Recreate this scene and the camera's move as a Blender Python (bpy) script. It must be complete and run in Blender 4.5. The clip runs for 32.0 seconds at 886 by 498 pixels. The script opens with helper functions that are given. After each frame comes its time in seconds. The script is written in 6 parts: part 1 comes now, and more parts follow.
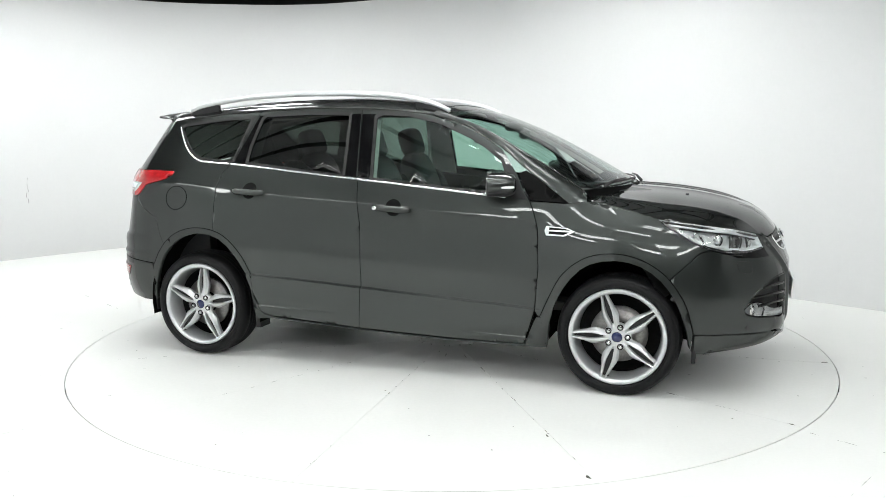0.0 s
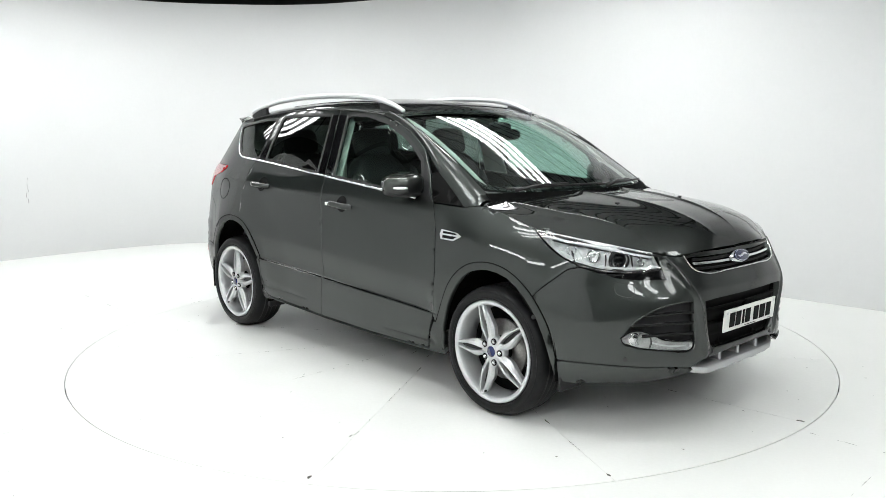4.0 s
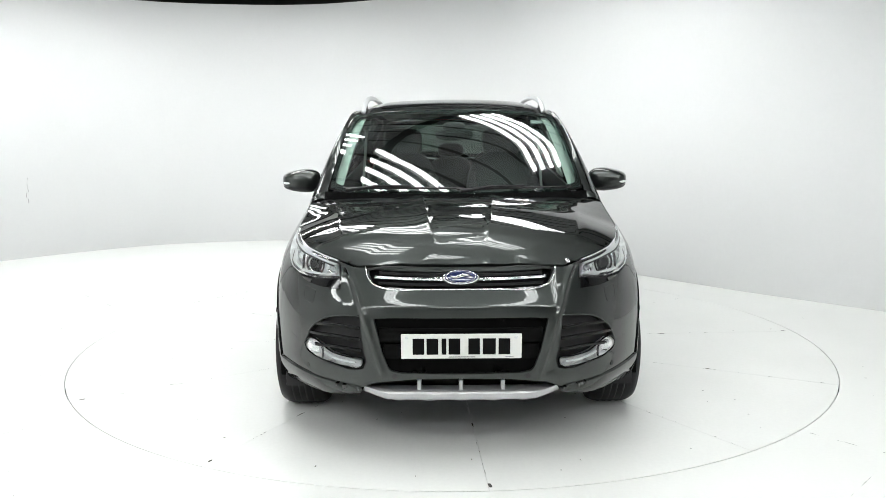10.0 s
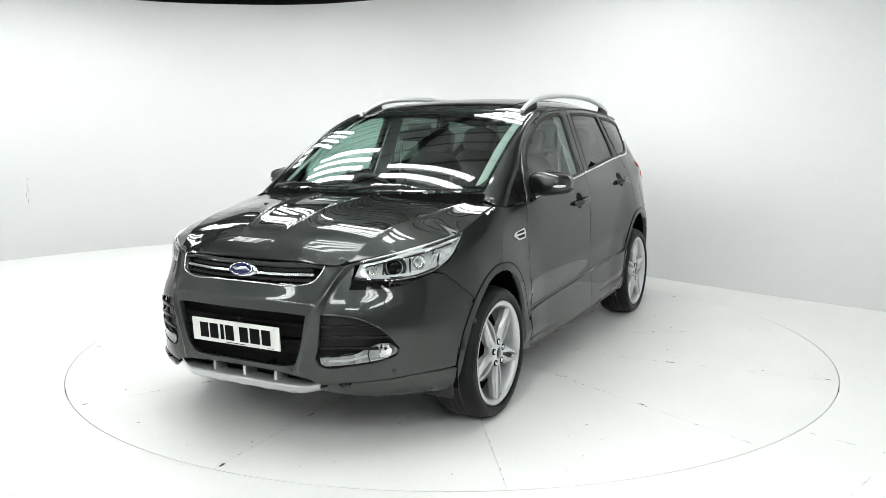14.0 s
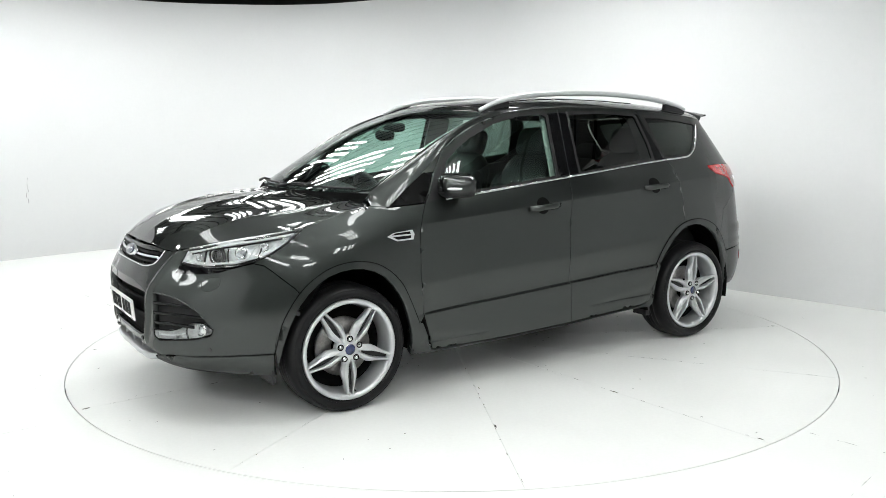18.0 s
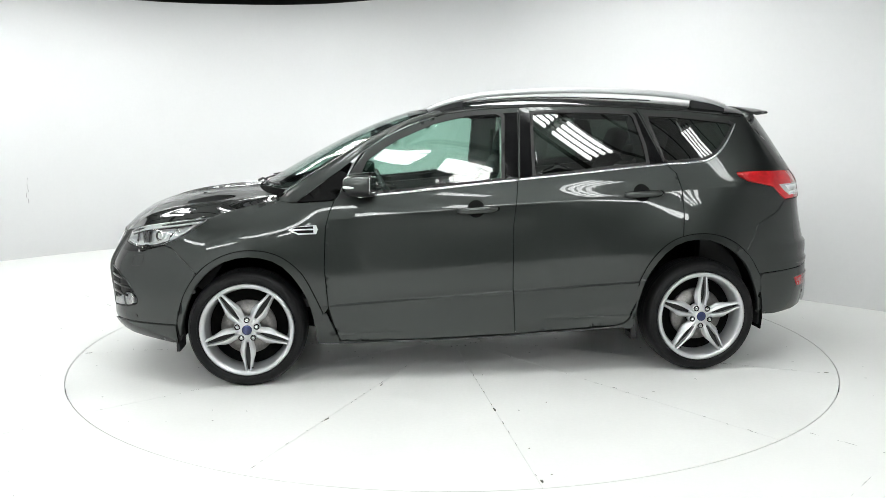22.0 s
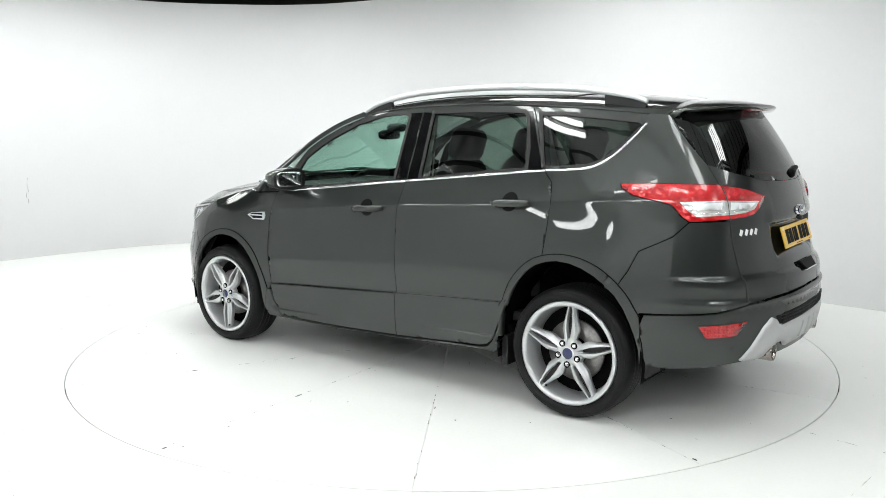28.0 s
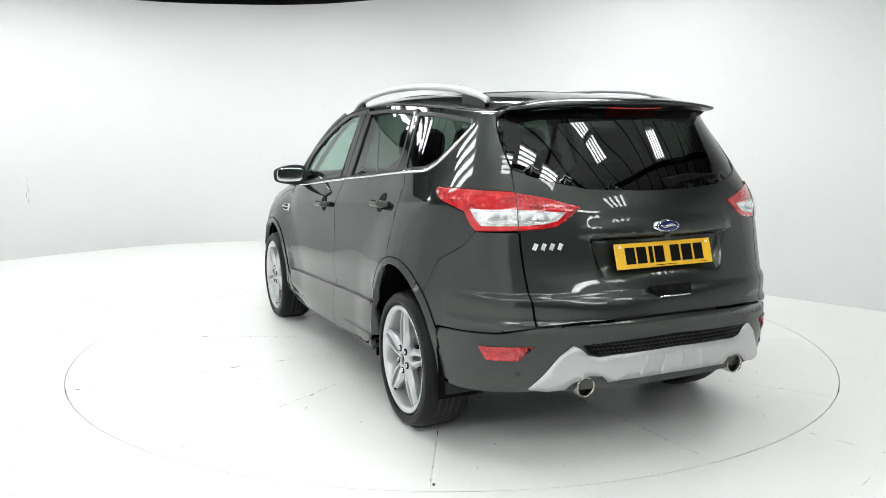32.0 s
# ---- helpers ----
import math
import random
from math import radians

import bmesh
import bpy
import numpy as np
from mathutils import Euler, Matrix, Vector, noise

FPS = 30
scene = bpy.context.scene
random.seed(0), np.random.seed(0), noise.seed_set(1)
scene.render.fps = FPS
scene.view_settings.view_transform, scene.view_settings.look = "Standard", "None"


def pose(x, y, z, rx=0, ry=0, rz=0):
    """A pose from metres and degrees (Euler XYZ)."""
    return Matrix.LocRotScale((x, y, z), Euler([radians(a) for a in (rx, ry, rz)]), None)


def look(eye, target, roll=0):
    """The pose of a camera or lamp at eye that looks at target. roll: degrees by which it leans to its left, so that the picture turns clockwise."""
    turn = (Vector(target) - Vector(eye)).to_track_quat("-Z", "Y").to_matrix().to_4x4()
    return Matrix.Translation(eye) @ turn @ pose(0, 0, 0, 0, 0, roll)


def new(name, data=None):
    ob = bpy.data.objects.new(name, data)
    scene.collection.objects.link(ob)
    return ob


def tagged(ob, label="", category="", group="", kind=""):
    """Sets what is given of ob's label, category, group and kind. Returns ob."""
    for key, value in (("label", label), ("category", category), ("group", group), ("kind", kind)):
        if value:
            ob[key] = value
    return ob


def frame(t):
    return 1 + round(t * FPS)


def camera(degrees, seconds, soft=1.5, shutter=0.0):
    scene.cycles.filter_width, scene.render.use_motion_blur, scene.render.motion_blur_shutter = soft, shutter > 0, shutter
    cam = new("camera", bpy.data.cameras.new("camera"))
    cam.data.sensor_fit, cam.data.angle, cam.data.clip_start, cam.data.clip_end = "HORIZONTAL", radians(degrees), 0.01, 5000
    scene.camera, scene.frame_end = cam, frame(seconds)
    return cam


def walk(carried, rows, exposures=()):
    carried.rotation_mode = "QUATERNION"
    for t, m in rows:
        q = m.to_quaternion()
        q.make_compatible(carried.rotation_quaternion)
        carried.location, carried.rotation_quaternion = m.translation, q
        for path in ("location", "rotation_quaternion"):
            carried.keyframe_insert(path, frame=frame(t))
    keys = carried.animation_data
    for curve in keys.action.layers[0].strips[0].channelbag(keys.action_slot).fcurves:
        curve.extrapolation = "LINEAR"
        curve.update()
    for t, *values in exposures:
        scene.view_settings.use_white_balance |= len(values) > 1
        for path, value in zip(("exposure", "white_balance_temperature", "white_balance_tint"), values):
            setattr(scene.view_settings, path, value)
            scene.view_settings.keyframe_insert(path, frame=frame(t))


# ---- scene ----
from mathutils import geometry
CLIP = 32.0
cam = camera(57.06, CLIP, soft=0.85)
EYE = Vector((0, -5.593, 1.458))
AIM = EYE + Vector((-.00857 * math.cos(radians(8.327)), math.cos(radians(8.327)), -math.sin(radians(8.327))))
walk(cam, [(0.0, look(EYE, AIM, -.307)), (CLIP, look(EYE, AIM, -.307))])

# ---- light: a dark hall, lit by banks of fluorescent tubes hung over the turntable, plus added fill banks ----
world = bpy.data.worlds.new("hall")
world.use_nodes = True
world.node_tree.nodes["Background"].inputs[0].default_value = (.02, .021, .022, 1)
world.node_tree.nodes["Background"].inputs[1].default_value = .3
scene.world = world
scene.view_settings.exposure = 0.0
TUBE_POWER = 15.9


# ---- materials ----
def material(name, color, rough=.5, metal=0.0, coat=0.0, spec=.5, grain=0.0, scale=40.0, bump_by=0.0, stain=0.0, stain_scale=2.0, coat_rough=.03, edge=1.0):
    m = bpy.data.materials.new(name)
    m.use_nodes = True
    nt = m.node_tree
    b = nt.nodes["Principled BSDF"]
    b.inputs["Base Color"].default_value = (*color, 1)
    b.inputs["Roughness"].default_value = rough
    b.inputs["Metallic"].default_value = metal
    b.inputs["Coat Weight"].default_value = coat
    b.inputs["Coat IOR"].default_value = 1.46
    b.inputs["Specular Tint"].default_value = (edge, edge, edge, 1)
    b.inputs["Coat Roughness"].default_value = coat_rough
    b.inputs["Specular IOR Level"].default_value = spec
    co = nt.nodes.new("ShaderNodeTexCoord")
    if grain or stain:
        last = None
        for amount, sc in ((grain, scale), (stain, stain_scale)):
            if not amount:
                continue
            nz = nt.nodes.new("ShaderNodeTexNoise")
            nz.inputs["Scale"].default_value = sc
            nz.inputs["Detail"].default_value = 4
            nt.links.new(co.outputs["Object"], nz.inputs["Vector"])
            mr = nt.nodes.new("ShaderNodeMapRange")
            mr.inputs["From Min"].default_value, mr.inputs["From Max"].default_value = .3, .7
            mr.inputs["To Min"].default_value, mr.inputs["To Max"].default_value = 1 - amount, 1 + amount
            nt.links.new(nz.outputs["Fac"], mr.inputs["Value"])
            mx = nt.nodes.new("ShaderNodeMix")
            mx.data_type, mx.blend_type = "RGBA", "MULTIPLY"
            mx.inputs[0].default_value = 1
            if last is None:
                mx.inputs[6].default_value = (*color, 1)
            else:
                nt.links.new(last, mx.inputs[6])
            nt.links.new(mr.outputs["Result"], mx.inputs[7])
            last = mx.outputs[2]
        nt.links.new(last, b.inputs["Base Color"])
    if bump_by:
        nz = nt.nodes.new("ShaderNodeTexNoise")
        nz.inputs["Scale"].default_value = scale
        nt.links.new(co.outputs["Object"], nz.inputs["Vector"])
        bp = nt.nodes.new("ShaderNodeBump")
        bp.inputs["Strength"].default_value = bump_by
        bp.inputs["Distance"].default_value = .002
        nt.links.new(nz.outputs["Fac"], bp.inputs["Height"])
        nt.links.new(bp.outputs["Normal"], b.inputs["Normal"])
    return m


def glass_material(name, tint, ior=1.5):
    m = bpy.data.materials.new(name)
    m.use_nodes = True
    nt = m.node_tree
    nt.nodes.remove(nt.nodes["Principled BSDF"])
    out = nt.nodes["Material Output"]
    tr = nt.nodes.new("ShaderNodeBsdfTransparent")
    tr.inputs[0].default_value = (*tint, 1)
    gl = nt.nodes.new("ShaderNodeBsdfGlossy")
    gl.inputs["Roughness"].default_value = .005
    # Schlick's gloss, alike from both sides of the pane
    lw = nt.nodes.new("ShaderNodeLayerWeight")
    lw.inputs[0].default_value = .5
    pw = nt.nodes.new("ShaderNodeMath")
    pw.operation = "POWER"
    pw.inputs[1].default_value = 5
    sc = nt.nodes.new("ShaderNodeMath")
    sc.operation = "MULTIPLY_ADD"
    f0 = ((ior - 1) / (ior + 1)) ** 2
    sc.inputs[1].default_value, sc.inputs[2].default_value = .9, f0 * 2.0
    nt.links.new(lw.outputs["Facing"], pw.inputs[0])
    nt.links.new(pw.outputs[0], sc.inputs[0])
    mx = nt.nodes.new("ShaderNodeMixShader")
    nt.links.new(sc.outputs[0], mx.inputs[0])
    nt.links.new(tr.outputs[0], mx.inputs[1])
    nt.links.new(gl.outputs[0], mx.inputs[2])
    nt.links.new(mx.outputs[0], out.inputs[0])
    return m


def facets(name, color, rough, metal, scale, strength, coat=0.0):
    """Moulded facets of a lamp's inside: small cells that catch the light each in its own way."""
    m = material(name, color, rough, metal, coat, .5, .25, scale * .6)
    nt = m.node_tree
    b = nt.nodes["Principled BSDF"]
    co = nt.nodes.new("ShaderNodeTexCoord")
    vo = nt.nodes.new("ShaderNodeTexVoronoi")
    vo.inputs["Scale"].default_value = scale
    vo.inputs["Randomness"].default_value = .55
    bp = nt.nodes.new("ShaderNodeBump")
    bp.inputs["Strength"].default_value = strength
    bp.inputs["Distance"].default_value = .006
    nt.links.new(co.outputs["Object"], vo.inputs["Vector"])
    nt.links.new(vo.outputs["Distance"], bp.inputs["Height"])
    nt.links.new(bp.outputs["Normal"], b.inputs["Normal"])
    return m


def emitter(name, color, strength):
    m = bpy.data.materials.new(name)
    m.use_nodes = True
    b = m.node_tree.nodes["Principled BSDF"]
    b.inputs["Base Color"].default_value = (*color, 1)
    b.inputs["Emission Color"].default_value = (*color, 1)
    b.inputs["Emission Strength"].default_value = strength
    return m


PAINT = material("magnetic_grey_paint", (.045, .0500, .0478), .36, .9, 1.0, .2, .12, 1400, coat_rough=.006, edge=.12)
PAINT_SKIRT = material("grey_paint_skirt", (.046, .0510, .0488), .38, .9, .9, .2, .12, 1400, coat_rough=.012, edge=.12)
BLACK_GLOSS = material("gloss_black_trim", (.004, .004, .0045), .08, 0, 0, .25)
BLACK_PLASTIC = material("grained_black_plastic", (.012, .012, .013), .55, 0, 0, .4, .15, 300, .4)
# underside black, also used as painted shade behind the panel gaps
DARK_VOID = material("black_underside_and_shade", (.004, .004, .004), .85, 0, 0, .05, .2, 30)
RUBBER = material("tyre_rubber", (.007, .007, .0075), .45, 0, 0, .2, .12, 60, .25)
SEAL = material("rubber_seal_and_shade", (.008, .008, .008), .5)
ALLOY = material("silver_alloy", (.60, .61, .62), .34, .6, .5, .5, .03, 120)
CHROME = material("polished_chrome", (.78, .79, .8), .08, 1.0)
SATIN = material("satin_aluminium", (.66, .67, .68), .3, .45, .4)
SILVER_PLASTIC = material("silver_painted_plastic", (.47, .475, .48), .36, .55, .3, .5, .04, 300)
TIP_STEEL = material("warm_exhaust_steel", (.44, .41, .37), .2, 1.0, 0, .5, .12, 60)
DISC_STEEL = material("brake_disc_steel", (.30, .29, .28), .4, .9, 0, .5, .15, 80)
GLASS_CLEAR = glass_material("green_tinted_glass", (.55, .74, .665))
GLASS_SCREEN = glass_material("windscreen_glass", (.57, .74, .68))
GLASS_DARK = glass_material("privacy_glass", (.175, .21, .19))
GLASS_REAR = glass_material("rear_privacy_glass", (.075, .09, .08))
BAND = facets("clear_lamp_band", (.62, .62, .61), .2, .35, 55, .5, .9)
FACET = facets("faceted_reflector", (.86, .87, .88), .3, .2, 42, .6)
LENS = glass_material("clear_lamp_lens", (.93, .95, .95))
FOG_FACET = facets("fog_reflector", (.45, .45, .45), .3, .35, 50, .6)
RED_LENS = facets("red_lamp_lens", (.50, .008, .012), .2, .1, 38, .6, 1.0)
RED_DEEP = facets("deep_red_lens", (.42, .007, .011), .2, .05, 70, .5, 1.0)
LAMP_SILVER = material("lamp_reflector", (.72, .73, .74), .3, .25)
LAMP_WHITE = material("white_light_guide", (.75, .77, .77), .25, 0, .6)
PLATE_WHITE = material("white_number_plate", (.78, .78, .75), .35, 0, .3, .5, .02, 90)
PLATE_YELLOW = material("yellow_number_plate", (.75, .43, .02), .35, 0, .3, .5, .02, 90)
# also laid into gaps and the exhaust mouth as painted shade
INK = material("black_ink_and_shade", (.004, .004, .004), .6, 0, 0, .08)
BADGE_BLUE = material("blue_enamel", (.012, .02, .09), .15, 0, 1.0)
LEATHER = material("dark_leather", (.026, .026, .027), .45, 0, 0, .5, .12, 120, .3)
DASH = material("soft_dash_plastic", (.030, .031, .031), .5, 0, 0, .4, .1, 200, .3)
LINER = material("light_headliner", (.52, .53, .50), .9, 0, 0, .2, .05, 200)
FLOOR_WHITE = material("white_painted_floor", (.84, .845, .825), .38, 0, 0, .35, .012, 60, .05, .025, .8)
TABLE_WHITE = material("white_painted_turntable", (.84, .845, .825), .34, 0, 0, .35, .015, 50, .05, .03, 1.2)
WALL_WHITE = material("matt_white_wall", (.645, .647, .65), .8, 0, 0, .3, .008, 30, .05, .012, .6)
SEAM_GREY = material("dusty_grey_joint", (.06, .06, .056), .9, 0, 0, .2, .3, 30)
SCUFF = material("dark_scuff", (.085, .085, .075), .8, 0, 0, .3, .3, 60)
HALL_DARK = material("dark_hall_cladding", (.03, .031, .032), .7, 0, 0, .3, .2, 3)
ROOF_SHEET = material("pale_roof_sheeting", (.72, .73, .73), .7, 0, 0, .3, .06, 3)
RIB_STEEL = material("dark_steel_rib", (.012, .012, .012), .6)
TUBE = emitter("fluorescent_tube", (.965, .99, .982), TUBE_POWER)
HOUSING = material("grey_lamp_housing", (.22, .22, .22), .5, 0, 0, .4, .03, 20)

# ---- the car's surface, as smooth charts through a coarse cage (car space: x forward, y left, z up) ----
LEVELS = np.array((.18, .30, .42, .55, .68, .80, .92, 1.04, 1.16, 1.36, 1.58))
SIDE_X = (1.7, 1.345, .9, .3, -.3, -.9, -1.345, -1.65)
SIDE_Y = ((.82, .82, .845, .885, .885, .88, .82, .78),
          (.885, .895, .892, .902, .904, .904, .896, .868),
          (.895, .912, .895, .902, .904, .905, .905, .885),
          (.892, .92, .898, .900, .903, .910, .915, .892),
          (.878, .92, .896, .8945, .8965, .907, .925, .89),
          (.852, .905, .890, .888, .89, .903, .92, .88),
          (.800, .868, .879, .882, .884, .89, .90, .862),
          (.70, .785, .852, .868, .871, .868, .872, .84),
          (.62, .70, .80, .822, .828, .822, .83, .81),
          (.5, .6, .71, .745, .757, .748, .742, .70),
          (.4, .5, .6, .655, .678, .66, .63, .58))
FRONT_F = (0, .25, .45, .6, .71, .80)
FRONT_X = ((2.06, 2.05, 2.01, 1.93, 1.82, 1.75),
           (2.215, 2.21, 2.175, 2.09, 1.97, 1.845),
           (2.24, 2.235, 2.205, 2.115, 1.995, 1.87),
           (2.25, 2.24, 2.21, 2.13, 2.01, 1.88),
           (2.245, 2.235, 2.205, 2.12, 1.995, 1.87),
           (2.207, 2.197, 2.152, 2.065, 1.97, 1.872),
           (2.13, 2.125, 2.085, 2.02, 1.96, 1.882),
           (2.0, 1.99, 1.95, 1.88, 1.82, 1.77),
           (1.9, 1.9, 1.87, 1.82, 1.78, 1.74),
           (1.9, 1.9, 1.87, 1.82, 1.78, 1.74),
           (1.9, 1.9, 1.87, 1.82, 1.78, 1.74))
REAR_X = ((-1.80, -1.92, -2.02, -2.08, -2.10, -2.11),
          (-1.89, -2.02, -2.11, -2.17, -2.20, -2.21),
          (-1.95, -2.065, -2.14, -2.21, -2.24, -2.25),
          (-1.965, -2.08, -2.15, -2.228, -2.262, -2.27),
          (-1.955, -2.07, -2.14, -2.22, -2.255, -2.263),
          (-1.95, -2.05, -2.118, -2.178, -2.208, -2.215),
          (-1.945, -2.035, -2.095, -2.15, -2.18, -2.188),
          (-1.94, -2.025, -2.085, -2.145, -2.175, -2.185),
          (-1.93, -2.01, -2.07, -2.12, -2.147, -2.155),
          (-1.83, -1.905, -1.965, -2.025, -2.05, -2.06),
          (-1.72, -1.78, -1.83, -1.88, -1.90, -1.91))
FRONT_W = (.925, 1, 1.01, 1.003, .985, .957, .907, .81, .72, .58, .46)
REAR_W = (.891, .983, 1, 1.003, .998, .985, .966, .943, .897, .789, .663)
REAR_F = (.80, .71, .6, .4, .2, 0)


def spline(ts, vals, t):
    """Cubic through rows of vals at ts (Catmull-Rom with uneven steps)."""
    ts, vals, t = np.asarray(ts, float), np.asarray(vals, float), np.asarray(t, float)
    d = np.diff(vals, axis=0) / np.diff(ts).reshape((-1,) + (1,) * (vals.ndim - 1))
    h = np.diff(ts).reshape((-1,) + (1,) * (vals.ndim - 1))
    m = np.concatenate([d[:1], (d[:-1] * h[1:] + d[1:] * h[:-1]) / (h[1:] + h[:-1]), d[-1:]])
    i = np.clip(np.searchsorted(ts, t) - 1, 0, len(ts) - 2)
    s = ((t - ts[i]) / (ts[i + 1] - ts[i])).reshape(t.shape + (1,) * (vals.ndim - 1))
    hh = (ts[i + 1] - ts[i]).reshape(t.shape + (1,) * (vals.ndim - 1))
    s2, s3 = s * s, s ** 3
    return (vals[i] * (2 * s3 - 3 * s2 + 1) + m[i] * hh * (s3 - 2 * s2 + s)
            + vals[i + 1] * (3 * s2 - 2 * s3) + m[i + 1] * hh * (s3 - s2))


def build_cage():
    rows = []
    for k in range(len(LEVELS)):
        rf, rr = FRONT_W[k], REAR_W[k]
        row = [(x, f * rf) for x, f in zip(FRONT_X[k], FRONT_F)]
        row += list(zip(SIDE_X, SIDE_Y[k]))
        row += [(x, f * rr) for x, f in zip(REAR_X[k], REAR_F)]
        rows.append(row)
    return np.array(rows)


CAGE = build_cage()
UCOL = np.array((0.0, 0.2511, 0.454, 0.6244, 0.7875, 0.9499, 1.1273, 1.4848, 1.93, 2.53, 3.13, 3.7301, 4.1751, 4.482, 4.7767, 4.9269, 5.0576, 5.2737, 5.4783, 5.6792))
UEND = UCOL[-1]


def bent(ts, vals, t):
    """Natural cubic through rows of vals at ts: its curvature has no jumps."""
    ts, vals, t = np.asarray(ts, float), np.asarray(vals, float), np.asarray(t, float)
    n, h = len(ts), np.diff(ts)
    flat = vals.reshape(n, -1)
    A, B = np.eye(n), np.zeros_like(flat)
    for i in range(1, n - 1):
        A[i, i - 1:i + 2] = h[i - 1], 2 * (h[i - 1] + h[i]), h[i]
        B[i] = 6 * ((flat[i + 1] - flat[i]) / h[i] - (flat[i] - flat[i - 1]) / h[i - 1])
    M = np.linalg.solve(A, B)
    i = np.clip(np.searchsorted(ts, t) - 1, 0, n - 2)
    hi, p, q = h[i][:, None], (ts[i + 1] - t)[:, None], (t - ts[i])[:, None]
    out = (M[i] * p ** 3 + M[i + 1] * q ** 3) / (6 * hi) + (flat[i] / hi - M[i] * hi / 6) * p + (flat[i + 1] / hi - M[i + 1] * hi / 6) * q
    return out.reshape((len(t),) + vals.shape[1:])


def softened(g, axis, sigma):
    """Rows of g blurred along axis, with its broad shape kept."""
    k = np.arange(-3 * sigma, 3 * sigma + 1)
    w = np.exp(-.5 * (k / sigma) ** 2)
    w /= w.sum()
    m = 3 * sigma

    def blur(v):
        v = np.moveaxis(v, axis, 0)
        r = np.arange(m, 0, -1).reshape((-1,) + (1,) * (v.ndim - 1))
        e = np.concatenate([v[:1] - (v[1:2] - v[:1]) * r, v, v[-1:] + (v[-1:] - v[-2:-1]) * r[::-1]])
        return np.moveaxis(sum(wi * e[i:i + len(v)] for i, wi in enumerate(w)), 0, axis)
    b = blur(g)
    return 2 * b - blur(b)


CELL, U_LO, Z_LO = .01, -.4, .12


def build_skin():
    zs = np.arange(Z_LO, 1.64, CELL)
    cols = bent(LEVELS, CAGE, zs)
    # one even curve for the glass and its pillars
    a, b, c = LEVELS[-3:]
    z = zs[:, None, None]
    glazed = CAGE[-3] * (z - b) * (z - c) / ((a - b) * (a - c)) + CAGE[-2] * (z - a) * (z - c) / ((b - a) * (b - c)) + CAGE[-1] * (z - a) * (z - b) / ((c - a) * (c - b))
    k = np.clip((z - 1.09) / .07, 0, 1)
    cols = cols + (glazed - cols) * k * k * (3 - 2 * k)
    flip = np.array((1, -1))
    u = np.concatenate([-UCOL[4:0:-1], UCOL, 2 * UEND - UCOL[-2:-6:-1]])
    ext = np.concatenate([cols[:, 4:0:-1] * flip, cols, cols[:, -2:-6:-1] * flip], 1)
    us = np.arange(U_LO, UEND + .4, CELL)
    g = np.swapaxes(spline(u, np.swapaxes(ext, 0, 1), us), 0, 1)
    return softened(softened(g, 1, 4), 0, 3)


SKIN = build_skin()


def cubic_weights(f):
    return (-f ** 3 + 2 * f * f - f) / 2, (3 * f ** 3 - 5 * f * f + 2) / 2, (-3 * f ** 3 + 4 * f * f + f) / 2, (f ** 3 - f * f) / 2


def wrap(u, z):
    """Left half of the body's outer skin: u along the plan outline from the nose's middle to the tail's, z the height."""
    u, z = np.broadcast_arrays(np.asarray(u, float), np.asarray(z, float))
    flip = np.where((u < 0) | (u > UEND), -1.0, 1.0).ravel()
    v = np.abs(u)
    v = np.where(v > UEND, 2 * UEND - v, v).ravel()
    a, b = (v - U_LO) / CELL, (z.ravel() - Z_LO) / CELL
    i = np.clip(np.floor(a).astype(int), 1, SKIN.shape[1] - 3)
    j = np.clip(np.floor(b).astype(int), 1, SKIN.shape[0] - 3)
    wa, wb = cubic_weights(a - i), cubic_weights(b - j)
    xy = sum((wb[q] * wa[p])[:, None] * SKIN[j + q - 1, i + p - 1] for p in range(4) for q in range(4))
    out = relief(np.concatenate([xy, z.reshape(-1, 1)], 1))
    out[:, 1] *= flip
    return out.reshape(u.shape + (3,))


def eased(v):
    v = np.clip(v, 0, 1)
    return v * v * (3 - 2 * v)


